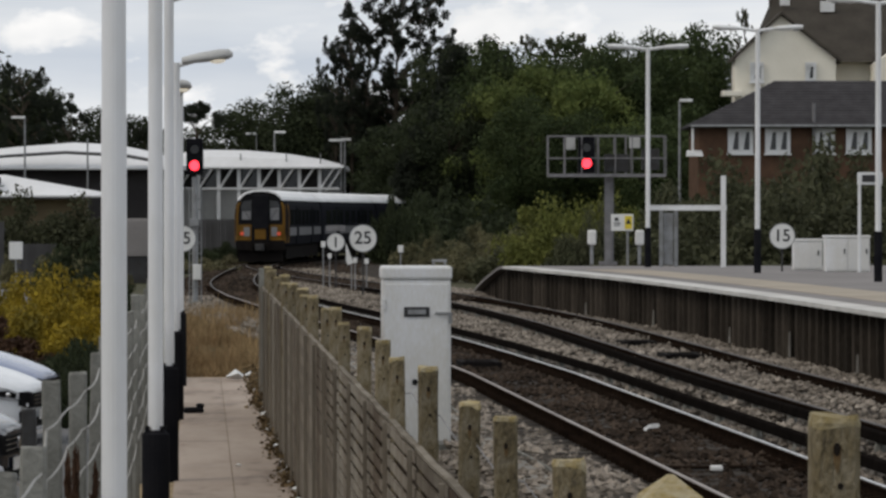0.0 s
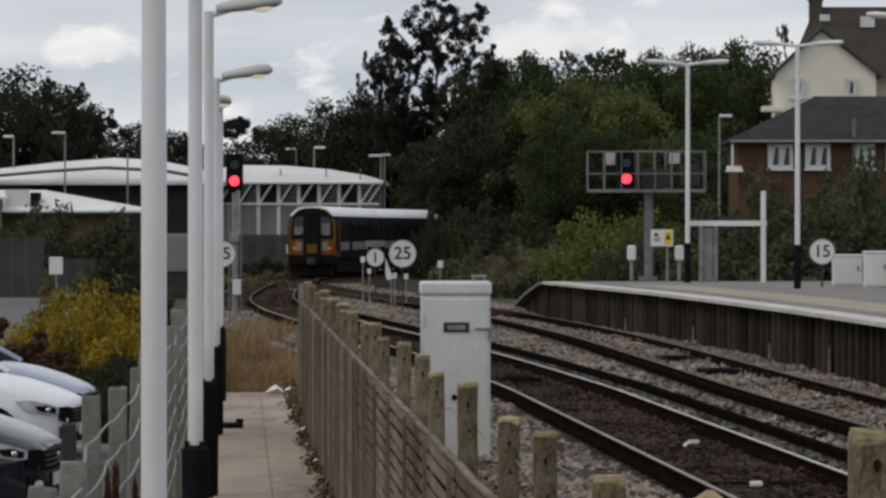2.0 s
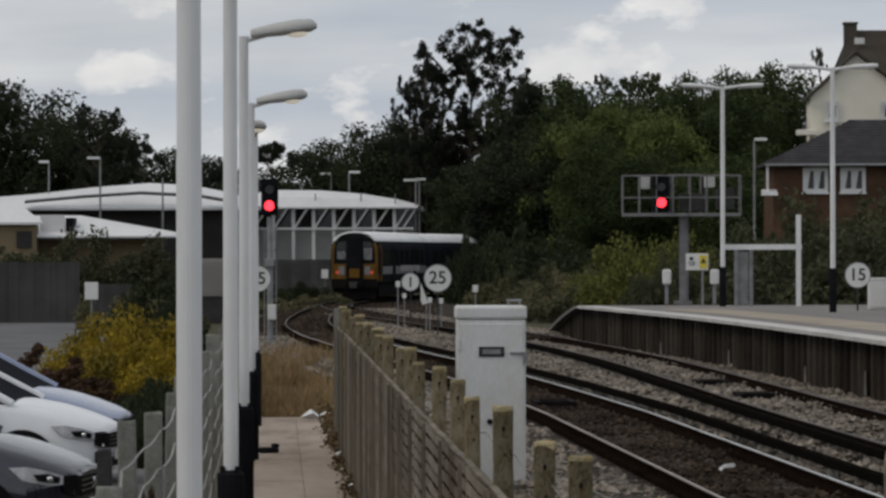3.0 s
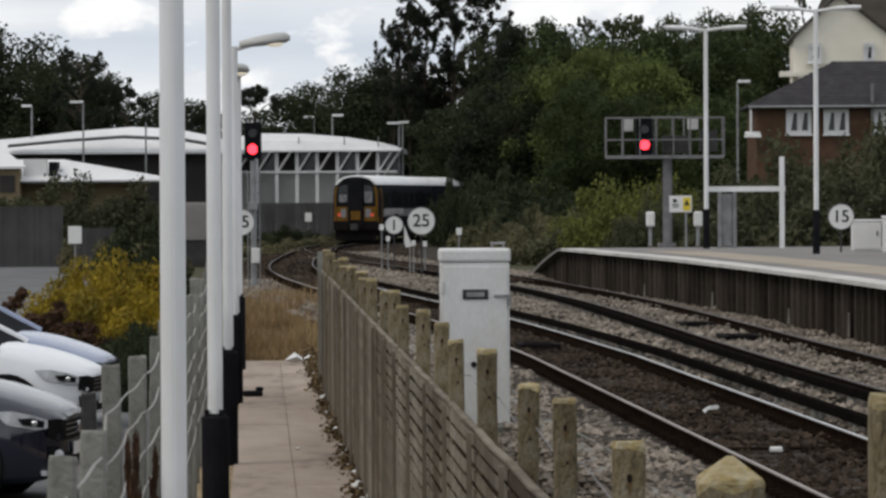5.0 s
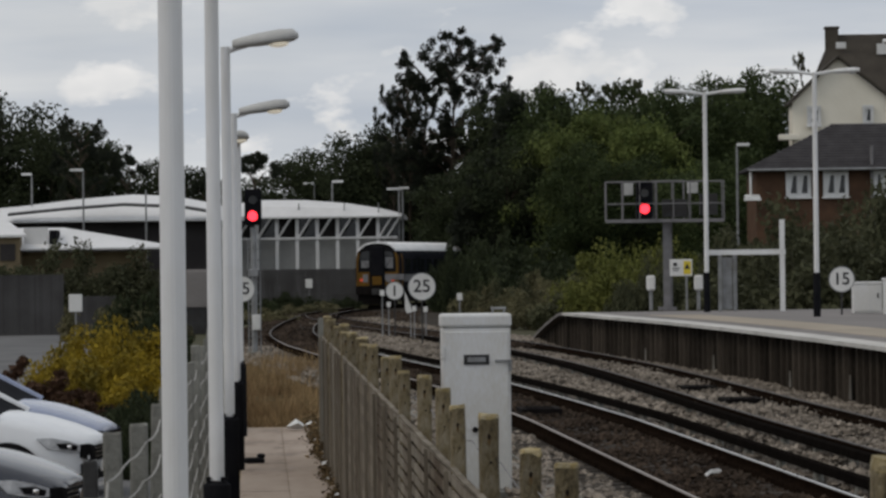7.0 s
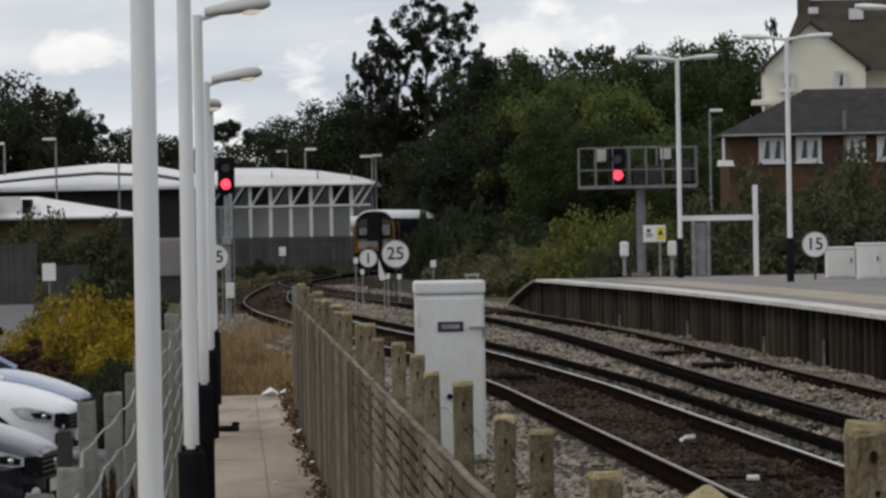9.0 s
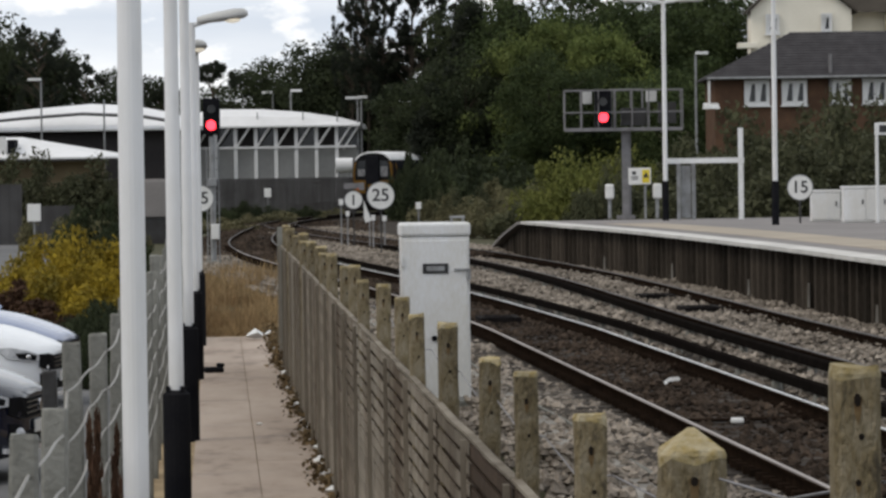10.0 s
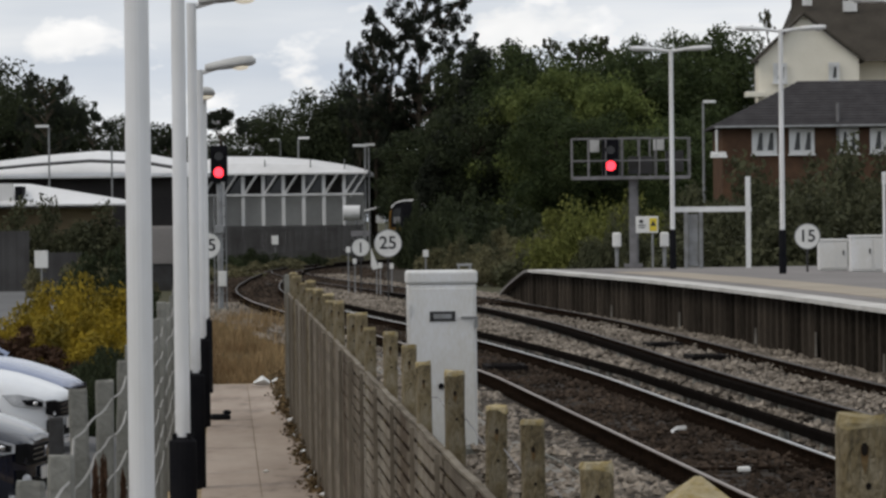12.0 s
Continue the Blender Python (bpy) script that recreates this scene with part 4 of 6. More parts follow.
def bush(name, seed, w, h, clumps, per, leaf, material, label):
    rng = np.random.default_rng(seed)
    t = thing(name, pose(0, 0, 0), label, "bush")
    cs, rs = [], []
    for k in range(clumps):
        a, q = rng.random() * 6.283, rng.random() ** 0.5
        x, y = math.cos(a) * q * w, math.sin(a) * q * w
        top = h * (1 - 0.55 * q * q) * (0.75 + 0.35 * noise.noise((x * 0.8 + seed, y * 0.8, 0)))
        cs.append((x, y, max(0.1, top * (0.25 + 0.75 * rng.random()))))
        rs.append(min(w, h) * 0.2 * (0.6 + 0.8 * rng.random()))
    g = Geo()
    for c in cs[::4]:
        g.tube((c[0] * 0.2, c[1] * 0.2, -0.2), c, 0.03, 0.008, 5, caps=False)
    part("stem_cluster", g, BARK, t)
    v, f = leaves(rng, cs, rs, per, leaf, 0.9)
    cr = arrays("foliage", v, f, material)
    cr.parent = t
    return t


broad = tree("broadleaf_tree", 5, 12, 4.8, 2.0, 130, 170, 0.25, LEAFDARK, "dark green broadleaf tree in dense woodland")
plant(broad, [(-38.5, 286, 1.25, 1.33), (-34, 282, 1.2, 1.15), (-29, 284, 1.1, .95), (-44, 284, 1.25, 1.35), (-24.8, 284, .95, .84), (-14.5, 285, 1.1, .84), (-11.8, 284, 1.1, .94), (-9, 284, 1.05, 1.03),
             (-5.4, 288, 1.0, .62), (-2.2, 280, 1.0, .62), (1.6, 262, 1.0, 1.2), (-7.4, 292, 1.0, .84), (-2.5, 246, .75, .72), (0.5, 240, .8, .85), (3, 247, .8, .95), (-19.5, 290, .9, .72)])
mid = tree("green_tree", 9, 12, 4.6, 1.5, 130, 175, 0.24, LEAFMID, "mid green leafy tree on the wooded bank")
plant(mid, [(4.2, 252, 1.0, 1.16), (7.4, 252, 1.0, 1.17), (10.2, 248, .95, 1.13), (12.9, 252, 1.0, 1.18), (14.4, 257, .9, 1.20), (16.4, 262, 1.0, 1.16), (19.5, 268, 1.15, 1.2), (9, 232, .7, .78), (5.5, 228, .7, .85), (12.5, 226, .7, .74), (15.2, 240, .8, .8)])
bright = tree("bright_tree", 14, 10, 4.0, 1.0, 120, 175, 0.23, LEAFBRIGHT, "fresh green leafy tree with paler leaves on the bank")
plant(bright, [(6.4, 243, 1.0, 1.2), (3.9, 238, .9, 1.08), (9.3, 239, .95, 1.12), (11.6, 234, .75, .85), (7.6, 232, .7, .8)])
wispy = tree("birch", 61, 12, 2.0, 7.0, 42, 34, 0.22, LEAFOLIVE, "thin pale birch with sky showing through its top", "pine")
plant(wispy, [(9.3, 262, .9, 1.19), (8.0, 264, .7, 1.16), (6.2, 263, .6, 1.18), (21.2, 262, .42, 1.25)])
pine = tree("tall_pine", 22, 19, 4.4, 7.0, 132, 80, 0.28, LEAFPINE, "tall dark pine with gaps of sky between its clumps", "pine")
plant(pine, [(-6.6, 269, .5, 0.83), (-5.4, 270, .62, 0.90), (-3.3, 268, .82, 0.97), (-1.6, 271, .6, .95), (-7.9, 276, .36, .80), (-31, 275, .5, .72)])
umbrella = tree("umbrella_pine", 24, 11, 2.4, 8.9, 26, 120, 0.24, LEAFPINE, "dark umbrella pine with a flat domed crown over the wood", "umbrella")
plant(umbrella, [(-27.8, 277, .62, 1.03), (-30.2, 279, .7, 1.08), (-18.2, 276, .78, 1.0), (-22.0, 280, .6, .86)])
spire = tree("dark_conifer", 27, 13, 3.6, 0.8, 115, 140, 0.26, LEAFPINE, "dark pointed conifer in the wood", "cone")
plant(spire, [(0.9, 252, .9, 1.06), (-0.6, 248, .8, .74), (3.2, 255, .9, 1.12), (2.0, 238, .6, .65), (-1.6, 238, .7, .65), (19.0, 275, .5, 1.05)])
olive = bush("olive_bush", 31, 3.0, 3.6, 90, 120, 0.20, LEAFOLIVE, "olive green shrub on the bank behind the platform")
plant(olive, [(9.2, 128, 1, .95), (12.3, 126, 1.1, 1.15), (15.5, 128, 1.1, 1.3), (11, 136, 1.1, 1.0), (14, 140, 1.2, 1.15), (17.5, 134, 1.1, 1.4), (6.4, 134, .85, .62), (4.0, 150, .9, .7), (8, 150, 1, 1.1), (19, 128, 1, 1.4),
              (12.6, 158, 1.2, 1.5), (16, 165, 1.3, 1.7), (20, 160, 1.3, 1.75), (18.5, 172, 1.3, 1.5), (-25.5, 205, 1.1, 1.18), (-22.5, 203, 1.1, 1.2), (-19.5, 205, 1, 1.1), (-28.5, 206, 1.1, 1.2), (-31, 208, 1.1, 1.2), (12.4, 190, .95, 1.25), (14.6, 188, 1.0, 1.5), (16.9, 191, 1.0, 1.56), (19.2, 189, 1.0, 1.5), (21.6, 190, 1.0, 1.45), (15.6, 180, .9, 1.15), (18.2, 182, .9, 1.2), (24, 188, 1.0, 1.5), (4.85, 131, .4, .85), (5.6, 133, .5, .95), (-1.3, 188, .36, .52), (-0.1, 185, .45, .58), (1.3, 182, .45, .6)])
lowg = bush("green_bush", 37, 2.6, 2.8, 80, 170, 0.12, LEAFLIME, "bright green shrub beside the line")
plant(lowg, [(5.2, 148, 1.1, 1.62), (6.6, 162, 1.1, 1.75), (4.0, 156, .8, 1.2)])
dim = bush("dark_bush", 41, 2.6, 2.6, 80, 90, 0.18, LEAFDARK, "dark green shrub, some added in place of tree shade on the train")
# the low row at y 46 to 57 is added to darken the fence gaps
# those at y 196 to 206 are added, standing in for tree shade on the train
plant(dim, [(-2.95, 200, .36, 2.0), (-2.2, 196, .4, 1.5), (-2.3, 206, .7, 1.55), (-1.5, 200, .8, 1.6), (0.2, 212, 1.0, 1.7), (1.6, 210, 1.3, 1.9), (4, 206, 1.2, 1.4), (-9.1, 94, .46, 1.12), (-9.5, 97, .3, .6), (-1.6, 214, .8, 2.0), (-0.3, 222, 1.0, 2.3), (-12.7, 215, .42, .66), (-11.4, 217, .4, .5), (-8.7, 214, .3, .5), (-9.6, 218, .45, .42), (-13.9, 212, .4, .5), (-4.75, 49, .16, .42), (-4.95, 51.5, .2, .46), (-5.2, 54, .24, .5), (-5.6, 56.2, .3, .5), (-4.6, 46.8, .13, .36)])
scrub = bush("scrub", 43, 2.2, 1.4, 60, 80, 0.14, LEAFSCRUB, "low tan and olive scrub beside the railway")
plant(scrub, [(0.0, 188, 1.1, 1.5), (1.4, 180, 1.2, 1.5), (2.8, 172, 1.2, 1.5), (3.0, 188, 1.3, 2.0), (4.6, 176, 1.2, 1.9), (2.0, 160, 1.0, 1.2), (1.2, 152, 1, 1.1), (3.4, 138, .9, .6), (0.4, 166, 1, 1.2), (-0.6, 176, .9, 1.2), (5.4, 128, .9, .6), (-12, 175, 1.2, .8), (-14.5, 170, 1.2, .9), (-10.8, 200, .9, .7), (-9.8, 214, .9, .6), (-16.5, 165, 1.2, 1.0), (-19, 160, 1.2, 1.1), (-8.5, 226, .9, .6), (-12.4, 128, .8, 1.2), (-14.0, 134, .9, 1.3)])
gold = bush("yellow_bush", 47, 1.35, 2.05, 75, 260, 0.072, LEAFYELLOW, "yellow-green flowering shrub at the car park edge")
plant(gold, [(-5.9, 61, 1, 1.22), (-6.75, 60.5, .85, 1.25), (-6.4, 58.5, .9, 1.0), (-5.1, 60, .55, .8)])
russ = bush("russet_bush", 53, 0.7, 1.9, 60, 190, 0.062, LEAFRUST, "russet twiggy shrub beside the yellow bush")
plant(russ, [(-7.5, 57.2, 1.15, 1.1), (-7.0, 57.0, 1.2, .95), (-6.45, 57.2, 1.1, .72), (-7.8, 59.0, .8, .8), (-6.0, 57.4, .7, .42), (-1.47, 14.4, .17, 1.26), (-1.53, 15.4, .18, 1.36), (-1.60, 16.6, .18, 1.34), (-1.70, 18.2, .17, 1.2)])


def dry_grass():
    rng = np.random.default_rng(8)
    n = 22000
    y = 62 + 34 * rng.random(n) ** 1.4
    d = -0.35 + 2.3 * rng.random(n)
    x = -0.32 - 0.065 * y + d
    h = (0.12 + 0.5 * rng.random(n) * rng.random(n)) * (0.7 + 0.6 * np.sin(x * 3.1) * np.sin(y * 0.9))
    z = np.array([ground_z(a, b) for a, b in zip(x, y)]) - 0.03
    a = rng.random(n) * 6.28
    lx, ly = (rng.random(n) - 0.5) * 0.35, (rng.random(n) - 0.5) * 0.3
    w = 0.012
    p0 = np.stack([x - w * np.cos(a), y - w * np.sin(a), z], 1)
    p1 = np.stack([x + w * np.cos(a), y + w * np.sin(a), z], 1)
    p2 = np.stack([x + lx, y + ly, z + h], 1)
    v = np.stack([p0, p1, p2], 1).reshape(-1, 3)
    ob = arrays("dry_grass", v.tolist(), np.arange(3 * n).reshape(-1, 3).tolist(), STRAW)
    tagged(ob, "tall dry straw-coloured grass at the end of the path", "grass", kind="stuff")


dry_grass()


# ---------------------------------------------------------------- buildings
def depot():
    """The long white-roofed shed beyond the bend."""
    t = thing("depot_building", pose(0, 0, 0), "long grey shed with curved white roof and braced eaves", "building")
    g, ring = Geo(), []
    for x, r in ((-19.2, 6.4), (-17.9, 6.9), (-14, 6.85), (-11, 6.6), (-8.5, 6.2), (-7.0, 5.8)):
        sec = [(x, 261.3, 5.62), (x, 262.0, 5.62 + (r - 5.62) * 0.55), (x, 263, 5.62 + (r - 5.62) * 0.88), (x, 266, r), (x, 275, r), (x, 281, 5.62), (x, 281, 5.5), (x, 261.3, 5.5)]
        ring.append(sec)
    part("roof", g.sweep(ring), ROOFWHITE, t, "curved white sheet roof")
    for k in range(8):
        x = -18.6 + 1.42 * k
        part("wall_panel", Geo().box((x + 0.71, 263, 2.0), (1.36, 0.2, 4.2)), CLAD, t)
        part("wall_panel", Geo().box((x + 0.71, 263.1, 4.82), (1.36, 0.1, 1.38)), GLASSDARK if k % 2 else CLADDARK, t, "dark upper glazing")
        part("post", Geo().box((x, 262.0, 2.5), (0.24, 0.3, 5.9)), ROOFWHITE, t)
        part("brace", Geo().tube((x + 0.1, 261.9, 4.15), (x + 1.0, 261.5, 5.5), 0.085, n=6), ROOFWHITE, t)
    part("rail", Geo().box((-13, 261.8, 4.1), (11.4, 0.1, 0.14)), ROOFWHITE, t)
    part("end_wall", Geo().box((-13.3, 268, 2.5), (10.6, 9.0, 5.9)), CLADDARK, t)
    for x in (-17.4, -14.2, -11.0, -8.6):
        part("roof_post", Geo().tube((x, 261.8, 5.7), (x, 261.8, 6.55), 0.045, n=6), STEEL, t)
    part("end_brace", Geo().tube((-8.2, 262.0, 3.9), (-7.1, 261.6, 5.5), 0.085, n=6), ROOFWHITE, t)
    # left hall with a barrel roof
    ring = []
    for x, r in ((-42, 6.0), (-34, 6.6), (-30, 7.05), (-26, 7.35), (-23, 7.2), (-20.5, 6.7), (-18.0, 5.75)):
        ring.append([(x, 257, 5.5), (x, 259, 5.5 + (r - 5.5) * 0.55), (x, 263, r), (x, 270, r), (x, 276, 5.5), (x, 276, 5.38), (x, 257, 5.38)])
    part("roof", Geo().sweep(ring), ROOFWHITE, t, "curved white sheet roof")
    part("end_wall", Geo().box((-30.5, 266, 2.45), (23.5, 15, 5.8)), CLADDARK, t, "dark gable wall under the roof")
    # dark strip laid on as the shadow line between the roof tiers
    part("roof_step", Geo().sweep([[(x, 256.6, z), (x, 257.2, z + 0.12), (x, 257.2, z - 0.02), (x, 256.6, z - 0.12)] for x, z in ((-34, 5.95), (-30, 6.3), (-26, 6.55), (-22, 6.35), (-19.5, 5.9))]), DARKSTEEL, t, "dark strip standing for the shadow line along the roof")
    ring = [[(x, 247, 3.55), (x, 251.5, z), (x, 251.5, z - 0.15), (x, 247, 3.40)] for x, z in ((-42, 5.0), (-29.5, 4.95), (-22.7, 3.75))]
    part("canopy", Geo().sweep(ring), ROOFWHITE, t, "sloping white canopy")
    part("fascia", Geo().box((-32.3, 246.95, 3.36), (19.2, 0.12, 0.14)), DARKSTEEL, t)
    part("canopy_wall", Geo().box((-31.5, 250.5, 1.3), (15, 3, 4.0)), TAN, t, "tan wall below the canopy")
    part("doorway", Geo().box((-29.85, 248.8, 4.25), (0.5, 2.0, 1.0)), BLACK, t)
    part("white_panel", Geo().box((-31.0, 248.0, 4.15), (1.6, 0.3, 1.6)), ROOFWHITE, t, "white sheet panel")
    # tan annex at the end of the canopy
    part("annex_wall", Geo().box((-37.0, 247.2, 1.9), (10.2, 1.2, 4.8)), TAN, t, "tan annex wall")
    part("annex_window", Geo().box((-32.7, 246.55, 3.3), (1.0, 0.14, 1.1)), CLADDARK, t, "dark annex window")
    part("annex_roof", Geo().add([(-43, 246.2, 4.3), (-31.4, 246.2, 4.3), (-31.4, 246.2, 4.45), (-43, 246.2, 4.45), (-43, 249.5, 5.5), (-33.0, 249.5, 5.4)], [(0, 1, 2, 3), (3, 2, 5, 4), (0, 3, 4), (1, 5, 2), (0, 4, 5, 1)]), ROOFWHITE, t, "pale pitched annex roof")


def palisade(x0, x1, y, h, label, material, z=-0.5, step=0.16):
    f = thing("palisade_fence", pose(0, 0, 0), label, "fence", kind="structure")
    n = int((x1 - x0) / step)
    g = Geo()
    for k in range(n):
        x = x0 + step * k
        g.box((x, y, z + h / 2), (step * 0.96, 0.03, h + 0.05 * (k % 2)))
    tagged(part("pales", g, material, f), kind="stuff")
    for zz in (0.3, h - 0.3):
        part("fence_rail", Geo().box(((x0 + x1) / 2, y + 0.04, z + zz), (x1 - x0, 0.05, 0.08)), material, f)


def window(parent, x, y, z, w, h, lights=2):
    """A white casement: outer frame, mullion, sill, dark panes set back."""
    wdw = part("window", Geo().box((x - w / 2 + 0.05, y, z), (0.1, 0.14, h)).box((x + w / 2 - 0.05, y, z), (0.1, 0.14, h)).box((x, y, z + h / 2 - 0.05), (w - 0.2, 0.14, 0.1)).box((x, y, z - h / 2 + 0.05), (w - 0.2, 0.14, 0.1)),
               WHITE, parent, "white casement frame")
    for k in range(lights):
        cw = (w - 0.2) / lights
        cx = x - (w - 0.2) / 2 + cw * (k + 0.5)
        part("pane", Geo().box((cx, y + 0.05, z), (cw - 0.12, 0.02, h - 0.32)), GLASSDARK, wdw)
        part("sash", Geo().box((cx - cw / 2 + 0.04, y + 0.01, z), (0.10, 0.08, h - 0.2)).box((cx + cw / 2 - 0.04, y + 0.01, z), (0.10, 0.08, h - 0.2)).box((cx, y + 0.01, z - h / 2 + 0.15), (cw - 0.16, 0.08, 0.12)).box((cx, y + 0.01, z + h / 2 - 0.15), (cw - 0.16, 0.08, 0.12)), WHITE, wdw)
        part("curtain", Geo().slab([(cx - cw / 2 + 0.08, y + 0.02, z - h / 2 + 0.2), (cx - cw / 2 + 0.08, y + 0.02, z + h / 2 - 0.2), (cx + 0.02, y + 0.02, z + h / 2 - 0.2), (cx - cw / 2 + 0.16, y + 0.02, z - h / 2 + 0.2)], (0, 0.012, 0)), WHITE, wdw)
    part("sill", Geo().box((x, y - 0.08, z - h / 2 - 0.04), (w + 0.14, 0.2, 0.08)), WHITE, wdw)


def brick_house():
    t = thing("brick_house", pose(0, 0, 0), "brown brick house with hipped slate roof and white windows", "house")
    x0, x1, y0, y1, ze = 14.05, 33.0, 205.0, 213.0, 7.2
    part("wall", Geo().box(((x0 + x1) / 2, (y0 + y1) / 2 + 0.1, 4.0), (x1 - x0, y1 - y0, 6.4)), BRICK, t, "brown brick wall")
    a, b, c, d = x0 - 0.5, x1 + 0.5, y0 - 0.6, y1 + 0.6
    r0, r1, zr = x0 + 4.6, x1 - 4.6, 9.75
    part("roof", Geo().add([(a, c, ze), (b, c, ze), (b, d, ze), (a, d, ze), (r0, 209, zr), (r1, 209, zr), (a, c, ze - 0.12), (b, c, ze - 0.12), (b, d, ze - 0.12), (a, d, ze - 0.12)],
                           [(0, 1, 5, 4), (1, 2, 5), (2, 3, 4, 5), (3, 0, 4), (0, 6, 7, 1), (1, 7, 8, 2), (2, 8, 9, 3), (3, 9, 6, 0), (9, 8, 7, 6)]), TILE, t, "dark slate hipped roof")
    # courses of slates on the slope towards the line
    for k in range(16):
        u0, u1 = k / 16, (k + 1) / 16
        za, zb = ze + (zr - ze) * u0, ze + (zr - ze) * u1
        ya, yb = c + (209 - c) * u0, c + (209 - c) * u1
        xa0, xa1 = a + (r0 - a) * u0, b + (r1 - b) * u0
        g = Geo().add([(xa0, ya - 0.01, za + 0.028), (xa1, ya - 0.01, za + 0.028), (xa1 - 0.2, yb, zb + 0.012), (xa0 + 0.2, yb, zb + 0.012), (xa0, ya, za - 0.01), (xa1, ya, za - 0.01)], [(0, 1, 2, 3), (4, 5, 1, 0), (4, 0, 3), (5, 2, 1)])
        part("slate_course", g, TILE, t)
    part("gutter", Geo().tube((a, c - 0.05, ze - 0.08), (b, c - 0.05, ze - 0.08), 0.075, n=8), STEEL, t, "pale gutter")
    for x, w in ((16.35, 1.38), (18.4, 1.38), (20.95, 1.15), (22.85, 1.4), (25.5, 1.4)):
        window(t, x, y0 + 0.0, 6.32, w, 1.4)
    part("downpipe", Geo().tube((20.36, y0 - 0.3, 2.0), (20.36, y0 - 0.3, 8.4), 0.09, n=8), GANTRY, t)
    part("porch_post", Geo().tube((13.7, 204.6, 5.7), (13.7, 204.6, 7.1), 0.07, n=8), WHITE, t)
    part("porch_roof", Geo().add([(13.4, 204.2, 5.66), (14.2, 204.2, 5.66), (14.2, 204.95, 5.8), (13.4, 204.95, 5.8), (13.35, 204.15, 5.46), (14.25, 204.15, 5.46), (14.25, 204.95, 5.46), (13.35, 204.95, 5.46)],
                                 [(0, 1, 2, 3), (0, 4, 5, 1), (1, 5, 6, 2), (3, 7, 4, 0), (7, 6, 5, 4)]), WHITE, t)


def white_house():
    t = thing("white_house", pose(0, 0, 0), "cream rendered gabled house with brown tiled roof", "house")
    y0 = 245.0
    x0, x1, ap = 19.2, 25.8, 22.2
    g = Geo().slab([(x0, y0, 4), (x1, y0, 4), (x1, y0, 12.5), (ap, y0, 15.35), (x0, y0, 12.5)], (0, 3.0, 0))
    part("wall", g, RENDERWALL, t, "cream rendered gable wall")
    for (ax, az), (bx, bz) in (((x0 - 0.25, 12.32), (ap, 15.4)), ((ap, 15.4), (x1 + 0.35, 12.25))):
        part("verge_roof", Geo().slab([(ax, y0 - 0.4, az), (bx, y0 - 0.4, bz), (bx, y0 - 0.4, bz + 0.17), (ax, y0 - 0.4, az + 0.17)], (0, 3.6, 0)), BROWNTILE, t)
    for x, z, w, h in ((20.6, 11.6, 0.9, 1.3), (24.14, 11.6, 0.72, 1.3)):
        window(t, x, y0 - 0.14, z, w, h, 1)
    part("ledge", Geo().box((18.9, 244.6, 10.2), (1.25, 1.2, 0.36)), RENDERWALL, t, "pale ledge at the wall foot", bevel=0.03)
    for z in (12.0, 11.2):
        part("glazing_bar", Geo().box((20.6, y0 - 0.2, z), (0.72, 0.05, 0.06)), WHITE, t)
        part("glazing_bar", Geo().box((24.14, y0 - 0.2, z), (0.54, 0.05, 0.06)), WHITE, t)
    # main roof behind, ridge along the street
    part("main_wall", Geo().box((31.0, 252, 8.5), (17.0, 6, 9.0)), RENDERWALL, t)
    part("main_roof", Geo().add([(20.9, 247.5, 12.4), (41, 247.5, 12.4), (40.5, 254, 17.45), (22.6, 254, 17.45), (20.9, 260.5, 12.4), (41, 260.5, 12.4)], [(0, 1, 2, 3), (3, 2, 5, 4), (0, 3, 4), (1, 5, 2)]), BROWNTILE, t, "brown tiled main roof")
    part("chimney", Geo().box((22.6, 253.6, 17.0), (0.86, 0.9, 1.8)).box((22.6, 253.6, 17.88), (1.0, 1.04, 0.16)), BROWNTILE, t, "brick chimney stack", bevel=0.03)
    part("roof_window", Geo().box((23.1, 252.2, 16.62), (0.66, 0.15, 0.42)), WHITE, t)
    part("roof_window", Geo().box((25.95, 251.9, 16.32), (0.95, 0.15, 0.72)), WHITE, t)
    part("side_wing", Geo().slab([(28.4, 246, 6), (34, 246, 6), (34, 246, 13.2), (31.2, 246, 14.2), (28.4, 246, 12.2)], (0, 3, 0)), RENDERWALL, t, "cream side wing")


def far_lamp(x, y, top, arm, group="lamp posts beyond the line"):
    t = thing("lamp_post", pose(x, y, ground_z(x, y)), "slim grey lamp post with a flat pale head", "street lamp", group)
    h = top - ground_z(x, y)
    part("column", Geo().tube((0, 0, -0.2), (0, 0, h), 0.085, 0.06, 8), STEEL, t)
    part("lamp_head", Geo().box((arm * 0.5, 0, h + 0.04), (abs(arm), 0.34, 0.16)), WHITE, t, "flat pale lantern", bevel=0.03)


depot()
palisade(-16.2, -6.6, 238, 2.45, "dark grey palisade fence below the shed", FENCEGREY)
palisade(-17.0, -15.2, 147.2, 1.5, "low dark steel fence panel by the car park", FENCEGREY, z=-0.4, step=0.09)
palisade(-34, -17.25, 147, 2.37, "dark steel fence panel by the car park", FENCEGREY, z=-0.4, step=0.09)
brick_house()
white_house()
for _x, _y, _z, _a in ((-28.7, 256, 8.9, -0.9), (-12.2, 270, 8.2, 0.8), (-14.0, 280, 8.3, -0.8), (-7.15, 262, 7.5, 0.7), (-6.9, 262, 7.45, -1.1), (-3.3, 255, 7.0, -0.9), (13.0, 205, 8.5, 0.7), (-24.3, 255, 7.4, 0.0001), (-33, 262, 8.8, -0.7)):
    far_lamp(_x, _y, _z, _a)


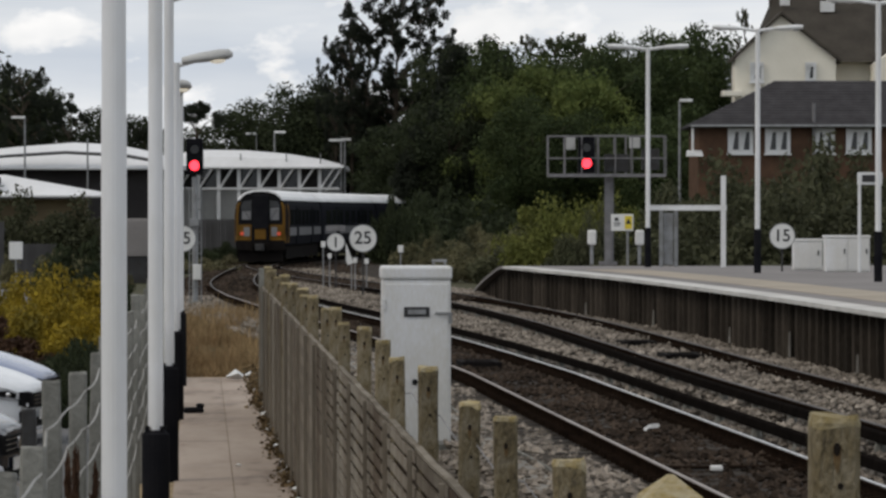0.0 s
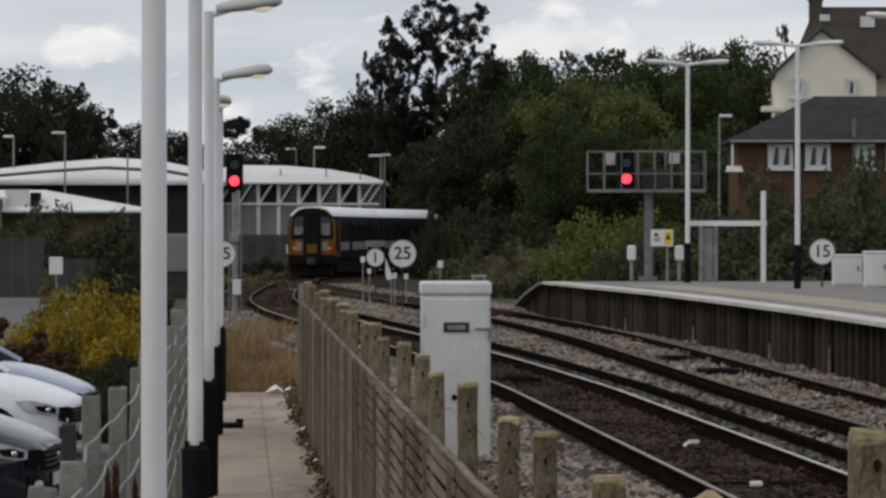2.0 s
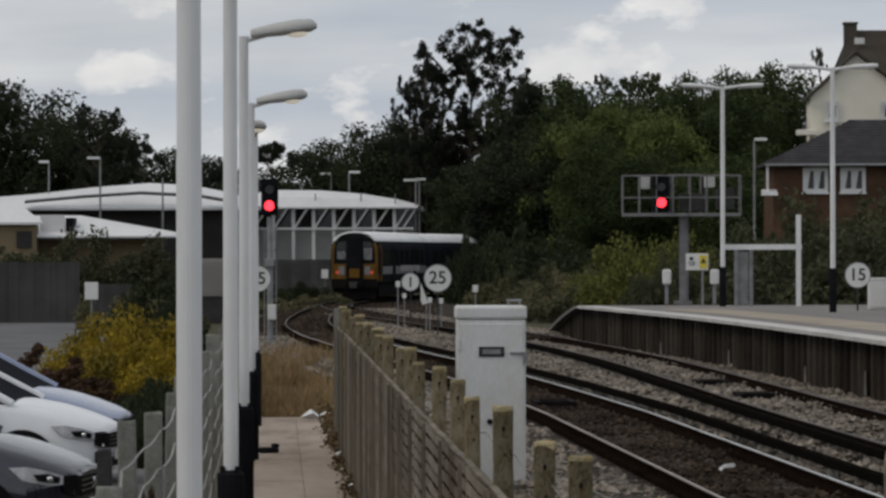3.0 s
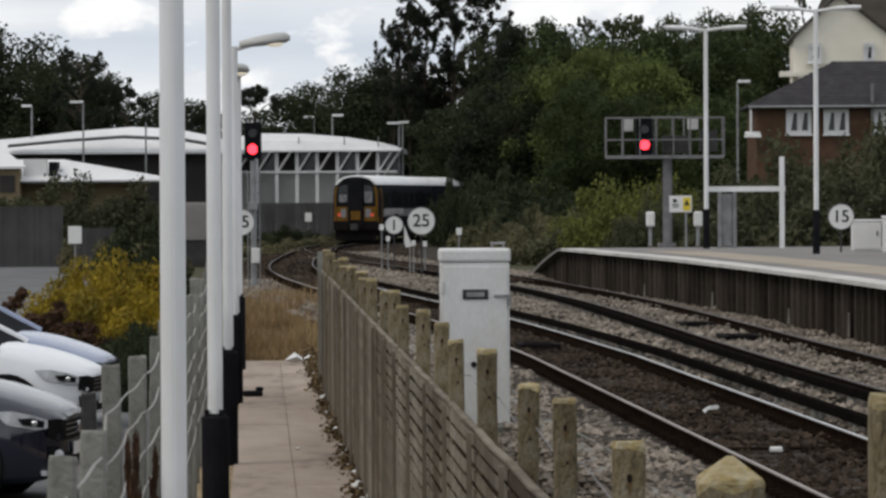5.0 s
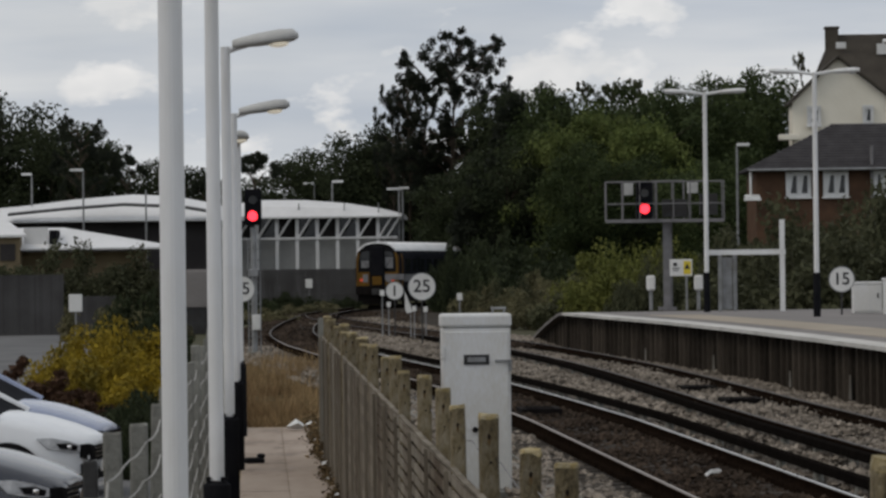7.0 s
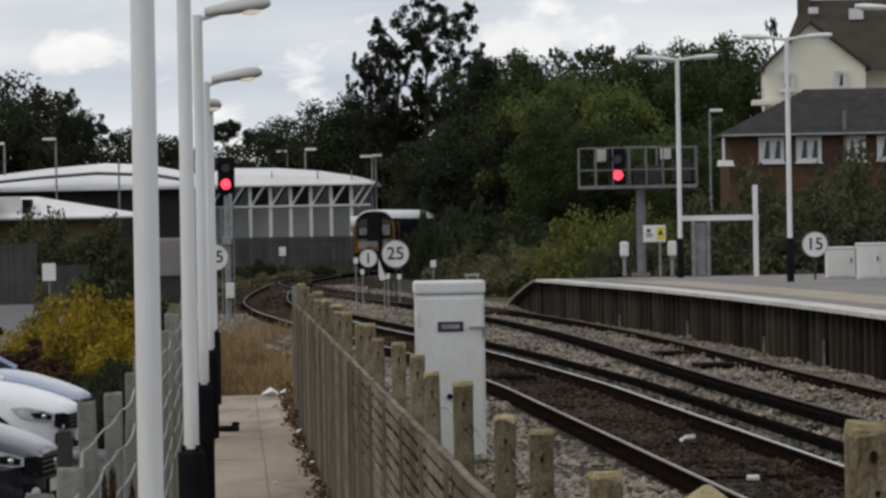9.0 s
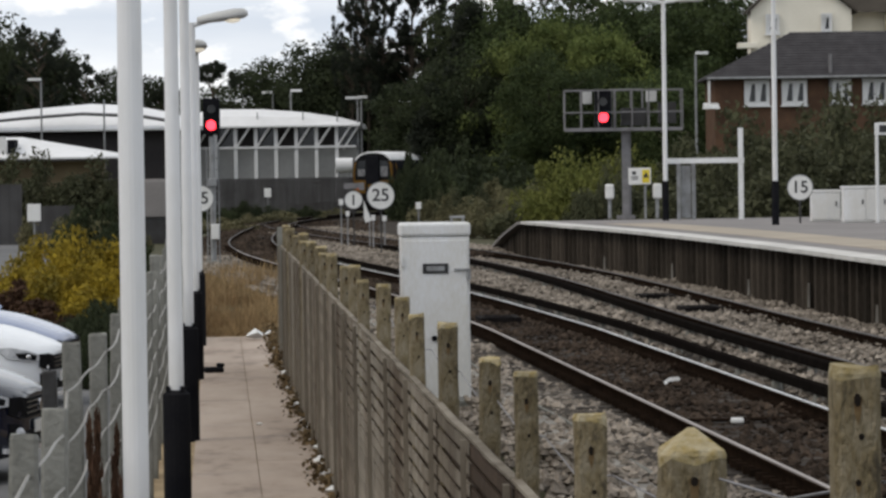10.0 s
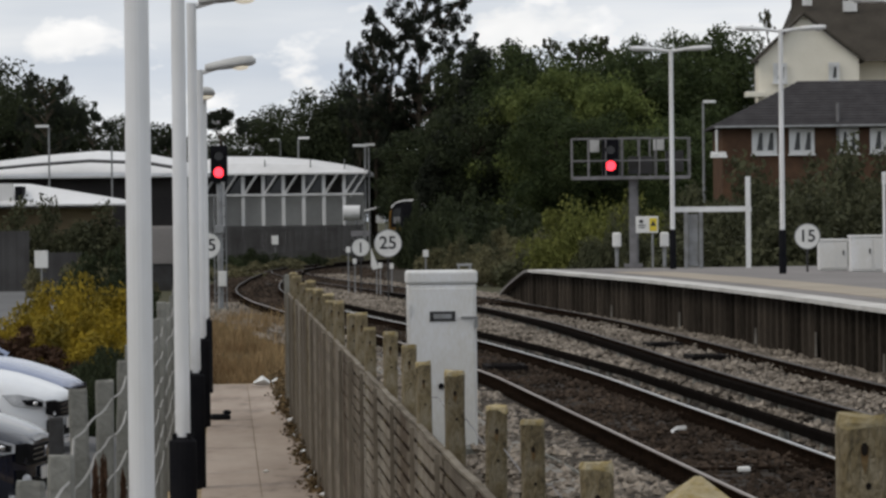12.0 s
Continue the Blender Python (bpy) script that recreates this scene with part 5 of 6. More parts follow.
# ---------------------------------------------------------------- things on and by the platform
def platform_lamp(s_y, x, label):
    t = thing("platform_lamp", pose(x, s_y, PLATZ), label, "lamp", "double-armed platform lamps")
    part("base_sleeve", Geo().tube((0, 0, -0.02), (0, 0, 1.05), 0.088, n=14), BLACK, t, "black painted sleeve")
    part("column", Geo().tube((0, 0, 1.0), (0, 0, 5.85), 0.062, 0.055, 14), LAMPWHITE, t)
    for sgn in (-1, 1):
        part("arm", Geo().tube((0, 0, 5.80), (sgn * 0.55, 0, 5.88), 0.04, n=8), LAMPWHITE, t)
        rings = [[(sgn * u, w * math.cos(a), 5.86 + 0.05 * (u - 0.4) + h * math.sin(a)) for a in (6.2832 * i / 10 for i in range(10))] for u, w, h in ((0.4, 0.05, 0.04), (0.55, 0.11, 0.06), (0.9, 0.13, 0.07), (1.08, 0.09, 0.05))]
        hd = part("lamp_head", Geo().sweep(rings), LAMPWHITE, t, "white lantern")
        part("diffuser", Geo().ball((sgn * 0.9, 0, 5.85), 0.10, 10, 5, 0.5), LENS, hd)


for _y, _x in ((99.4, 5.46), (89.4, 7.54), (77.8, 9.08)):
    platform_lamp(_y, _x, "white platform lamp with two lanterns and black base")


def signal_head(parent, x, y, z, lit):
    """Two-aspect colour light: black backboard, hoods, lenses."""
    hd = part("signal_head", Geo().box((x, y, z), (0.46, 0.22, 1.0)), BLACK, parent, "black signal head", bevel=0.04)
    for k, zz in enumerate((z + 0.2, z - 0.24)):
        part("hood", Geo().sweep([[(x + 0.155 * math.cos(a), yy, zz + 0.155 * math.sin(a)) for a in (math.radians(-20 + 22 * i) for i in range(11))] + [(x + 0.14 * math.cos(a), yy, zz + 0.14 * math.sin(a)) for a in (math.radians(200 - 22 * i) for i in range(11))] for yy in (y - 0.11, y - 0.36)]), BLACK, hd)
        part("lens", Geo().tube((x, y - 0.13, zz), (x, y - 0.10, zz), 0.14 if k else 0.12, n=18), REDLAMP if k else GLASSDARK, hd, "glowing red lens" if k else "unlit lens")


def left_signal():
    t = thing("signal", pose(-6.78, 102, -0.3), "colour light signal on a grey post showing red", "railway signal", "red signals")
    part("post", Geo().tube((0, 0, -0.2), (0, 0, 3.6), 0.085, n=12), STEEL, t)
    signal_head(t, 0, -0.1, 4.15, True)
    part("ladder", Geo().tube((0.16, 0.1, 0), (0.16, 0.1, 3.3), 0.02, n=6).tube((-0.16, 0.1, 0), (-0.16, 0.1, 3.3), 0.02, n=6), STEEL, t)
    for k in range(10):
        part("rung", Geo().tube((-0.16, 0.1, 0.3 + 0.3 * k), (0.16, 0.1, 0.3 + 0.3 * k), 0.013, n=6), STEEL, t)
    part("phone_box", Geo().box((0.06, -0.15, 1.0), (0.22, 0.2, 0.42)), SIGNWHITE, t, "small white telephone box", bevel=0.02)
    part("junction_box", Geo().box((0.0, -0.14, 2.35), (0.24, 0.16, 0.22)), STEEL, t, bevel=0.02)
    part("foot", Geo().box((0, 0, 0.05), (0.4, 0.4, 0.3)), CONCRETE2, t, bevel=0.02)


def gantry_signal():
    t = thing("gantry_signal", pose(4.65, 105, PLATZ), "steel cantilever signal gantry showing red above the platform", "railway signal", "red signals")
    part("mast", Geo().box((0, 0, 1.25), (0.2, 0.2, 2.6)).box((0.13, 0.05, 1.25), (0.05, 0.22, 2.6)), GANTRY, t)
    part("mast_foot", Geo().box((0, 0, 0.03), (0.5, 0.5, 0.1)), GANTRY, t)
    part("deck", Geo().box((-0.05, 0, 2.5), (3.3, 0.9, 0.09)), GANTRY, t, "pale deck edge")
    for z in (2.98, 3.6):
        for yy in (-0.45, 0.45):
            part("handrail", Geo().tube((-1.7, yy, z), (1.6, yy, z), 0.017, n=6), GANTRY, t)
    for k in range(8):
        for yy in (-0.45, 0.45):
            part("stanchion", Geo().tube((-1.7 + k * 0.471, yy, 2.5), (-1.7 + k * 0.471, yy, 3.62), 0.018, n=6), GANTRY, t)
    part("cage", Geo().box((0.05, 0.1, 3.62), (0.9, 0.05, 0.05)).box((-0.38, 0.1, 3.1), (0.05, 0.05, 1.1)).box((0.5, 0.1, 3.1), (0.05, 0.05, 1.1)), GANTRY, t)
    signal_head(t, -0.62, -0.3, 3.08, True)
    part("route_box", Geo().box((-1.05, 0.1, 3.40), (0.26, 0.18, 0.34)), HEADGREY, t, bevel=0.01)
    part("route_box", Geo().box((0.75, 0.1, 3.42), (0.3, 0.18, 0.3)), HEADGREY, t, bevel=0.01)
    part("equipment_case", Geo().box((0.25, 0.2, 2.85), (0.7, 0.3, 0.5)), DARKSTEEL, t, bevel=0.01)
    part("cable_box", Geo().box((-0.62, 0.05, 3.08), (0.46, 0.12, 1.08)), DARKSTEEL, t, bevel=0.02)
    part("equipment_case", Geo().box((1.2, 0.2, 2.95), (0.5, 0.3, 0.6)), DARKSTEEL, t, bevel=0.01)


def round_sign(x, y, zc, dia, text, base, label, size=0.5):
    t = thing("speed_sign", pose(x, y, base), label, "sign", "round speed signs")
    h = zc - base
    part("post", Geo().tube((0, 0.05, -0.2), (0, 0.05, h), 0.026, n=8), DARKSTEEL, t)
    d = part("disc", Geo().tube((0, -0.015, h), (0, 0.015, h), dia / 2, n=36), SIGNWHITE, t, "round white plate")
    part("rim", Geo().sweep([[((dia / 2 - 0.02 + q) * math.cos(a), yy, h + (dia / 2 - 0.02 + q) * math.sin(a)) for q, yy in ((0, -0.022), (0.022, -0.022), (0.022, -0.012), (0, -0.012))] for a in (6.28319 * i / 36 for i in range(37))], caps=False), STEEL, d)
    if text:
        lettering(text, size, SIGNBLACK, d, pose(0, -0.02, h, 90))
    return t


def box_case(x, y, w, h, d, label, doors=1):
    t = thing("equipment_case", pose(x, y, PLATZ), label, "cabinet", "platform equipment cases")
    part("body", Geo().box((0, 0, h / 2), (w, d, h)), GREYPAINT, t, bevel=0.012)
    part("lid", Geo().box((0, 0, h + 0.02), (w + 0.05, d + 0.05, 0.06)), GREYPAINT, t, bevel=0.015)
    for k in range(doors):
        dw = w / doors
        dr = part("door", Geo().box((-w / 2 + dw * (k + 0.5), -d / 2 - 0.008, h / 2), (dw - 0.05, 0.02, h - 0.1)), GREYPAINT, t, bevel=0.005)
        part("handle", Geo().box((-w / 2 + dw * (k + 0.85), -d / 2 - 0.03, h * 0.6), (0.03, 0.03, 0.12)), DARKSTEEL, dr)


left_signal()
gantry_signal()
round_sign(-2.36, 110, 1.57, 0.82, "25", -0.35, "round white speed sign with black number on a thin post", 0.52)
round_sign(8.37, 92, 1.74, 0.64, "15", PLATZ, "round white platform speed sign with black number", 0.42)
round_sign(-7.05, 101, 1.62, 0.72, "25", -0.35, "round white speed sign half hidden by the lamp columns", 0.46)
sm = round_sign(-3.54, 123, 1.36, 0.60, "", -0.4, "small round white sign with a black upright bar")
part("bar", Geo().box((0, -0.02, 1.76), (0.055, 0.012, 0.34)), SIGNBLACK, sm)
part("top_plate", Geo().box((0.0, 0.02, 2.22), (0.62, 0.02, 0.19)), GANTRY, sm, "grey blank plate above the disc")


def wedge_plate(x, y):
    t = thing("wedge_plate", pose(x, y, -0.4), "narrow white triangular plate leaning by the speed sign", "sign")
    part("post", Geo().tube((0.06, 0.03, -0.1), (0.06, 0.03, 1.35), 0.02, n=6), STEEL, t)
    part("plate", Geo().slab([(-0.12, 0, 1.78), (0.12, 0, 1.12), (-0.06, 0, 1.06), (-0.12, 0, 1.2)], (0, 0.02, 0)), SIGNWHITE, t)


wedge_plate(-2.98, 119)
box_case(9.18, 94, 0.72, 0.74, 0.5, "low pale grey equipment case on the platform")
box_case(9.9, 91.5, 1.08, 0.84, 0.6, "low pale grey double-door equipment case on the platform", 2)


def marker_post(x, y, base, h, w, label):
    t = thing("marker_post", pose(x, y, base), label, "post", "white-topped marker posts")
    part("post", Geo().tube((0, 0, -0.2), (0, 0, h), 0.022, n=8), STEEL, t)
    part("plate", Geo().box((0, -0.03, h - w * 0.4), (w, 0.05, w * 1.3)), SIGNWHITE, t, bevel=0.01)


marker_post(-1.25, 110, -0.3, 1.62, 0.16, "thin post with a small white top beside the line")
marker_post(-3.95, 123, -0.4, 1.75, 0.15, "thin post with a small white top beside the line")
marker_post(-2.78, 118, -0.4, 1.27, 0.13, "thin post with a small white top beside the line")
marker_post(-2.38, 116, -0.4, 1.27, 0.13, "thin post with a small white top beside the line")
marker_post(-3.74, 123, -0.4, 1.36, 0.13, "thin post with a small white top beside the line")
marker_post(-11.9, 230, -0.5, 1.75, 0.42, "dark post with a small white lamp box by the steel fence")
marker_post(-12.0, 150, -0.5, 2.0, 0.3, "short post with a white square plate by the shed")
marker_post(-11.45, 100, -0.5, 1.95, 0.36, "post with a blank white notice plate")


def telephone_post(x, y):
    t = thing("telephone_post", pose(x, y, PLATZ), "short post with a white rounded telephone case", "telephone")
    part("post", Geo().tube((0, 0, 0), (0, 0, 0.65), 0.05, n=8), STEEL, t)
    part("case", Geo().box((0, -0.05, 0.76), (0.24, 0.24, 0.42)), SIGNWHITE, t, bevel=0.05)


telephone_post(4.15, 104)
telephone_post(5.45, 103.5)


def warning_board(x, y):
    t = thing("warning_sign", pose(x, y, PLATZ), "white warning board with a yellow triangle panel", "sign")
    part("post", Geo().tube((0.15, 0.04, 0), (0.15, 0.04, 1.35), 0.03, n=8), STEEL, t)
    b = part("board", Geo().box((0, 0, 1.18), (0.62, 0.03, 0.46)), SIGNWHITE, t, bevel=0.01)
    part("yellow_panel", Geo().box((0.17, -0.02, 1.18), (0.2, 0.012, 0.36)), SIGNYELLOW, b)
    part("triangle", Geo().slab([(0.09, -0.03, 1.14), (0.25, -0.03, 1.14), (0.17, -0.03, 1.30)], (0, 0.006, 0)), SIGNBLACK, b)
    part("text_bar", Geo().box((-0.14, -0.02, 1.16), (0.2, 0.012, 0.025)).box((-0.14, -0.02, 1.10), (0.16, 0.012, 0.02)).box((-0.16, -0.02, 1.27), (0.1, 0.012, 0.09)), SIGNBLACK, b)


def gate_frame():
    t = thing("platform_end_gate", pose(0, 0, PLATZ), "white steel gate frame with a grey side panel", "gate")
    part("post", Geo().box((7.48, 99.5, 1.22), (0.13, 0.13, 2.44)), WHITE, t)
    part("beam", Geo().box((6.55, 99.6, 1.58), (2.05, 0.14, 0.14)), WHITE, t)
    part("post", Geo().box((5.85, 100, 0.78), (0.1, 0.1, 1.56)), STEEL, t)
    part("post", Geo().box((6.25, 100, 0.78), (0.1, 0.1, 1.56)), STEEL, t)
    part("panel", Geo().box((6.05, 100.05, 0.75), (0.26, 0.04, 1.4)), STEEL, t)


def totem_sign(x, y):
    t = thing("station_sign", pose(x, y, PLATZ), "tall white post with a framed sign box", "sign")
    part("post", Geo().tube((0, 0, 0), (0, 0, 2.42), 0.04, n=8), WHITE, t)
    part("sign_box", Geo().box((0.25, 0, 2.27), (0.6, 0.06, 0.3)), WHITE, t, bevel=0.01)
    part("sign_face", Geo().box((0.27, -0.04, 2.27), (0.42, 0.012, 0.17)), DARKSTEEL, t)


warning_board(4.95, 103)
gate_frame()
totem_sign(10.05, 90)


# ---------------------------------------------------------------- parked cars and oddments
def parked_car(x, y, paint, label, low=1.0, fogs=False):
    """Nose at the origin, pointing along +x; the body is drawn through cross-sections."""
    t = thing("parked_car", pose(x, y, -0.40, rz=-5), label, "car", "cars parked nose-in by the fence")
    secs = [(0.0, 0.50, 0.34, 0.70), (-0.03, 0.62, 0.28, 0.765), (-0.10, 0.72, 0.24, 0.80), (-0.22, 0.80, 0.21, 0.85), (-0.42, 0.86, 0.19, 0.92), (-0.7, 0.885, 0.18, 1.0), (-1.0, 0.895, 0.18, 1.055), (-1.3, 0.90, 0.18, 1.09), (-2.4, 0.90, 0.18, 1.10), (-3.7, 0.89, 0.2, 1.10), (-4.1, 0.82, 0.28, 1.02), (-4.2, 0.7, 0.4, 0.84)]
    rings = []
    for sx, w, z0, z1 in secs:
        z1 *= low
        m = (z0 + z1) / 2
        half = [(0.84, z0), (0.97, z0 + 0.08), (1.0, m - 0.06), (0.995, m + 0.10), (0.965, z1 - 0.10), (0.90, z1 - 0.035), (0.78, z1 - 0.004), (0.45, z1 + 0.02)]
        rings.append([(sx, -w * k, z) for k, z in half] + [(sx, 0, z1 + 0.028)] + [(sx, w * k, z) for k, z in reversed(half)])
    part("body", Geo().sweep(rings), paint, t, smooth=True)
    g = Geo().sweep([[(sx, -w, z0), (sx, -w * 0.86, z1), (sx, w * 0.86, z1), (sx, w, z0)] for sx, w, z0, z1 in ((-1.02, 0.78, 1.04 * low, 1.075 * low), (-1.95, 0.80, 1.06 * low, 1.53 * low), (-3.3, 0.80, 1.08 * low, 1.55 * low), (-4.0, 0.76, 1.06 * low, 1.14 * low))])
    part("glass", g, CARGLASS, t, "dark window glass")
    part("roof", Geo().sweep([[(sx, -w, z), (sx, -w * 0.6, z + 0.045), (sx, w * 0.6, z + 0.045), (sx, w, z), (sx, w, z - 0.02), (sx, -w, z - 0.02)] for sx, w, z in ((-1.9, 0.69, 1.53 * low), (-2.5, 0.71, 1.58 * low), (-3.35, 0.70, 1.56 * low))]), paint, t)
    for sy in (-1, 1):
        part("windscreen_pillar", Geo().tube((-1.0, sy * 0.79, 1.05 * low), (-1.95, sy * 0.70, 1.55 * low), 0.045, n=8), paint, t)
        hl = part("headlight", Geo().slab([(-0.56, sy * 0.868, 0.81 * low), (-0.44, sy * 0.862, 0.70 * low), (-0.20, sy * 0.795, 0.655 * low), (-0.11, sy * 0.728, 0.665 * low), (-0.11, sy * 0.722, 0.735 * low), (-0.22, sy * 0.785, 0.775 * low), (-0.40, sy * 0.842, 0.815 * low)], (0.012, sy * 0.022, 0.004)), LENS, t, "clear swept-back headlamp")
        part("lamp_bezel", Geo().slab([(-0.34, sy * 0.856, 0.755 * low), (-0.30, sy * 0.845, 0.70 * low), (-0.14, sy * 0.765, 0.675 * low), (-0.13, sy * 0.755, 0.725 * low), (-0.22, sy * 0.81, 0.755 * low)], (0.012, sy * 0.012, 0.002)), CARBLACK, hl, "black lamp bezel")
        part("lamp_reflector", Geo().ball((-0.20, sy * 0.825, 0.715 * low), 0.030, 8, 5), CHROME, hl)
        part("mirror", Geo().box((-1.35, sy * 0.98, 1.12 * low), (0.12, 0.2, 0.13)), paint, t, bevel=0.03)
        part("corner_grille", Geo().slab([(-0.105, sy * 0.735, 0.74 * low), (-0.105, sy * 0.735, 0.60 * low), (-0.02, sy * 0.60, 0.555 * low), (0.0, sy * 0.46, 0.555 * low), (0.0, sy * 0.46, 0.72 * low), (-0.03, sy * 0.62, 0.745 * low)], (0.016, sy * 0.014, 0.0)), CARBLACK, t, "black grille corner")
        part("side_vent", Geo().slab([(-0.10, sy * 0.725, 0.53), (-0.10, sy * 0.72, 0.37), (-0.035, sy * 0.635, 0.36), (-0.03, sy * 0.625, 0.52)], (0.014, sy * 0.014, 0)), CARBLACK, t, "black bumper vent")
        if fogs:
            part("fog_lamp", Geo().ball((-0.03, sy * 0.64, 0.44), 0.055, 10, 6), LENS, t, "round pale fog lamp")
        for wx in (-0.88, -3.4):
            part("wheel_arch", Geo().tube((wx, sy * 0.70, 0.36), (wx, sy * 0.912, 0.36), 0.415, n=28), CARBLACK, t, "black wheel arch")
            wh = part("wheel", Geo().tube((wx, sy * 0.75, 0.33), (wx, sy * 0.925, 0.33), 0.33, n=28), TYRE, t, "black tyre")
            part("rim", Geo().tube((wx, sy * 0.90, 0.33), (wx, sy * 0.935, 0.33), 0.21, 0.19, n=20), CHROME, wh)
            for k in range(5):
                a = 1.2566 * k
                part("rim_gap", Geo().box((wx + 0.12 * math.cos(a), sy * 0.937, 0.33 + 0.12 * math.sin(a)), (0.055, 0.008, 0.055)), CARBLACK, wh)
    gr = part("grille", Geo().slab([(-0.005, -0.46, 0.555 * low), (-0.005, 0.46, 0.555 * low), (-0.005, 0.48, 0.72 * low), (-0.005, -0.48, 0.72 * low)], (0.022, 0, 0)), CARBLACK, t, "black grille")
    for z in (0.60, 0.645, 0.69):
        part("grille_bar", Geo().tube((-0.05, -0.64, z * low), (0.02, -0.46, z * low), 0.006, n=5).tube((0.02, -0.46, z * low), (0.02, 0.46, z * low), 0.006, n=5), CHROME, gr)
    part("badge", Geo().tube((0.02, 0, 0.64 * low), (0.035, 0, 0.64 * low), 0.055, n=14), CHROME, gr)
    part("bumper_intake", Geo().box((-0.01, 0, 0.40), (0.06, 1.0, 0.10)), CARBLACK, t)
    part("bumper_lip", Geo().sweep([[(sx, sy, 0.27), (sx + 0.04, sy * 1.02, 0.27), (sx + 0.04, sy * 1.02, 0.315), (sx, sy, 0.315)] for sx, sy in ((-0.16, -0.74), (-0.04, -0.58), (0.0, -0.3), (0.0, 0.3), (-0.04, 0.58), (-0.16, 0.74))]), LENS if fogs else paint, t, "pale lower lip")
    part("pale_bar", Geo().box((0.03, 0, 0.48), (0.012, 0.5, 0.11)), SIGNWHITE, t, "plain pale bar")


parked_car(-4.44, 41.2, CARWHITE, "white hatchback parked facing the wire fence", 1.0)
parked_car(-4.62, 43.9, CARBLUE, "silver-blue car parked behind the white one", 1.03)
parked_car(-3.78, 33.0, NAVY, "low dark navy car parked beside the wire fence", 1.02, True)


def litter(x, y, z, s, i):
    rng = random.Random(i)
    g = Geo()
    n = 7
    pts = [(s * (0.6 + 0.5 * rng.random()) * math.cos(6.283 * k / n), s * (0.5 + 0.5 * rng.random()) * math.sin(6.283 * k / n), s * 0.5 * rng.random()) for k in range(n)]
    g.add(pts + [(0, 0, s * 0.75), (0, 0, 0.0)], [(k, (k + 1) % n, n) for k in range(n)] + [((k + 1) % n, k, n + 1) for k in range(n)])
    ob = part("litter", g, SIGNWHITE, at=pose(x, y, z, rz=40 * i))
    tagged(ob, "crumpled white litter lying on the ground", "litter", "scraps of litter")


litter(*lane(60.2, 0.88, PATHZ + 0.03), 0.22, 1)
litter(*lane(60.6, 1.15, PATHZ + 0.03), 0.17, 2)
for _i in range(34):
    litter(*lane(29.5 + 0.9 * _i + 0.5 * math.sin(_i * 5), 1.24 + 0.08 * math.sin(_i * 3.1), PATHZ + 0.02), 0.040 + 0.026 * (_i % 4), 10 + _i)
litter(*lane(39.5, 0.72, PATHZ + 0.02), 0.045, 40)


def verge_weeds():
    """Dead leaves, stalks and moss along the foot of the fence."""
    rng = np.random.default_rng(12)
    n = 8500
    y = 30 + 32 * rng.random(n)
    d = 1.28 + 0.075 * rng.normal(size=n) - 0.0035 * (y - 33) + 0.05 * np.sin(y * 1.3)
    x = -0.32 - 0.065 * y + d
    z = PATHZ - 0.02 + 0.16 * rng.random(n) * rng.random(n) * (1 + (y > 50))
    u = rng.normal(size=(n, 3)) * np.array([1, 1, 0.6])
    u /= np.linalg.norm(u, axis=1, keepdims=True)
    w = np.cross(u, rng.normal(size=(n, 3)))
    w /= np.linalg.norm(w, axis=1, keepdims=True)
    s = 0.012 + 0.03 * rng.random((n, 1))
    p = np.stack([x, y, z], 1)
    v = np.stack([p - u * s, p + w * s * 0.6, p + u * s, p - w * s * 0.6], 1).reshape(-1, 3)
    ob = arrays("dead_leaves", v.tolist(), np.arange(4 * n).reshape(-1, 4).tolist(), DEADLEAF)
    tagged(ob, "dead leaves and dry weeds along the fence foot", "leaves", kind="stuff")


verge_weeds()


def rubber_scrap(p, rz):
    g = Geo().box((0, 0, 0.04), (0.26, 0.2, 0.08)).box((0.1, 0.02, 0.1), (0.1, 0.14, 0.06))
    ob = part("rubbish_bag", g, BLACK, at=Matrix.Translation(p) @ Matrix.Rotation(rz, 4, "Z"), bevel=0.03)
    tagged(ob, "small crumpled black bag beside a lamp base", "rubbish")


rubber_scrap(lane(50.5, 0.22, PATHZ), 0.3)


def bent_offcut():
    g = Geo().sweep([[p + Vector((0.035 * math.cos(a), 0, 0.035 * math.sin(a))) for a in (0, 1.57, 3.14, 4.71)] for p in (Vector((-0.09, -0.1, -0.05)), Vector((-0.08, 0, 0.02)), Vector((0.0, 0.05, 0.07)), Vector((0.14, 0.06, 0.08)))])
    q = along(41.2, 0.12, -0.11)
    ob = part("plastic_offcut", g, SIGNWHITE, at=Matrix.Translation(q) @ Matrix.Scale(0.68, 4))
    tagged(ob, "bent white plastic offcut lying between the rails", "litter", "scraps of litter")
    ob = part("white_block", Geo().box((0, 0, 0), (0.12, 0.1, 0.05)), SIGNWHITE, at=Matrix.Translation(along(35.3, -0.05, -0.12)), bevel=0.015)
    tagged(ob, "small white plastic block lying between the rails", "litter", "scraps of litter")
    ob = part("cross_bar", Geo().tube((-0.7, 0, 0), (0.7, 0.05, 0.01), 0.02, n=6), RUST, at=Matrix.Translation(along(35.5, 0.1, -0.13)))
    tagged(ob, "rusty tie bar between the rails", "tie bar")


bent_offcut()


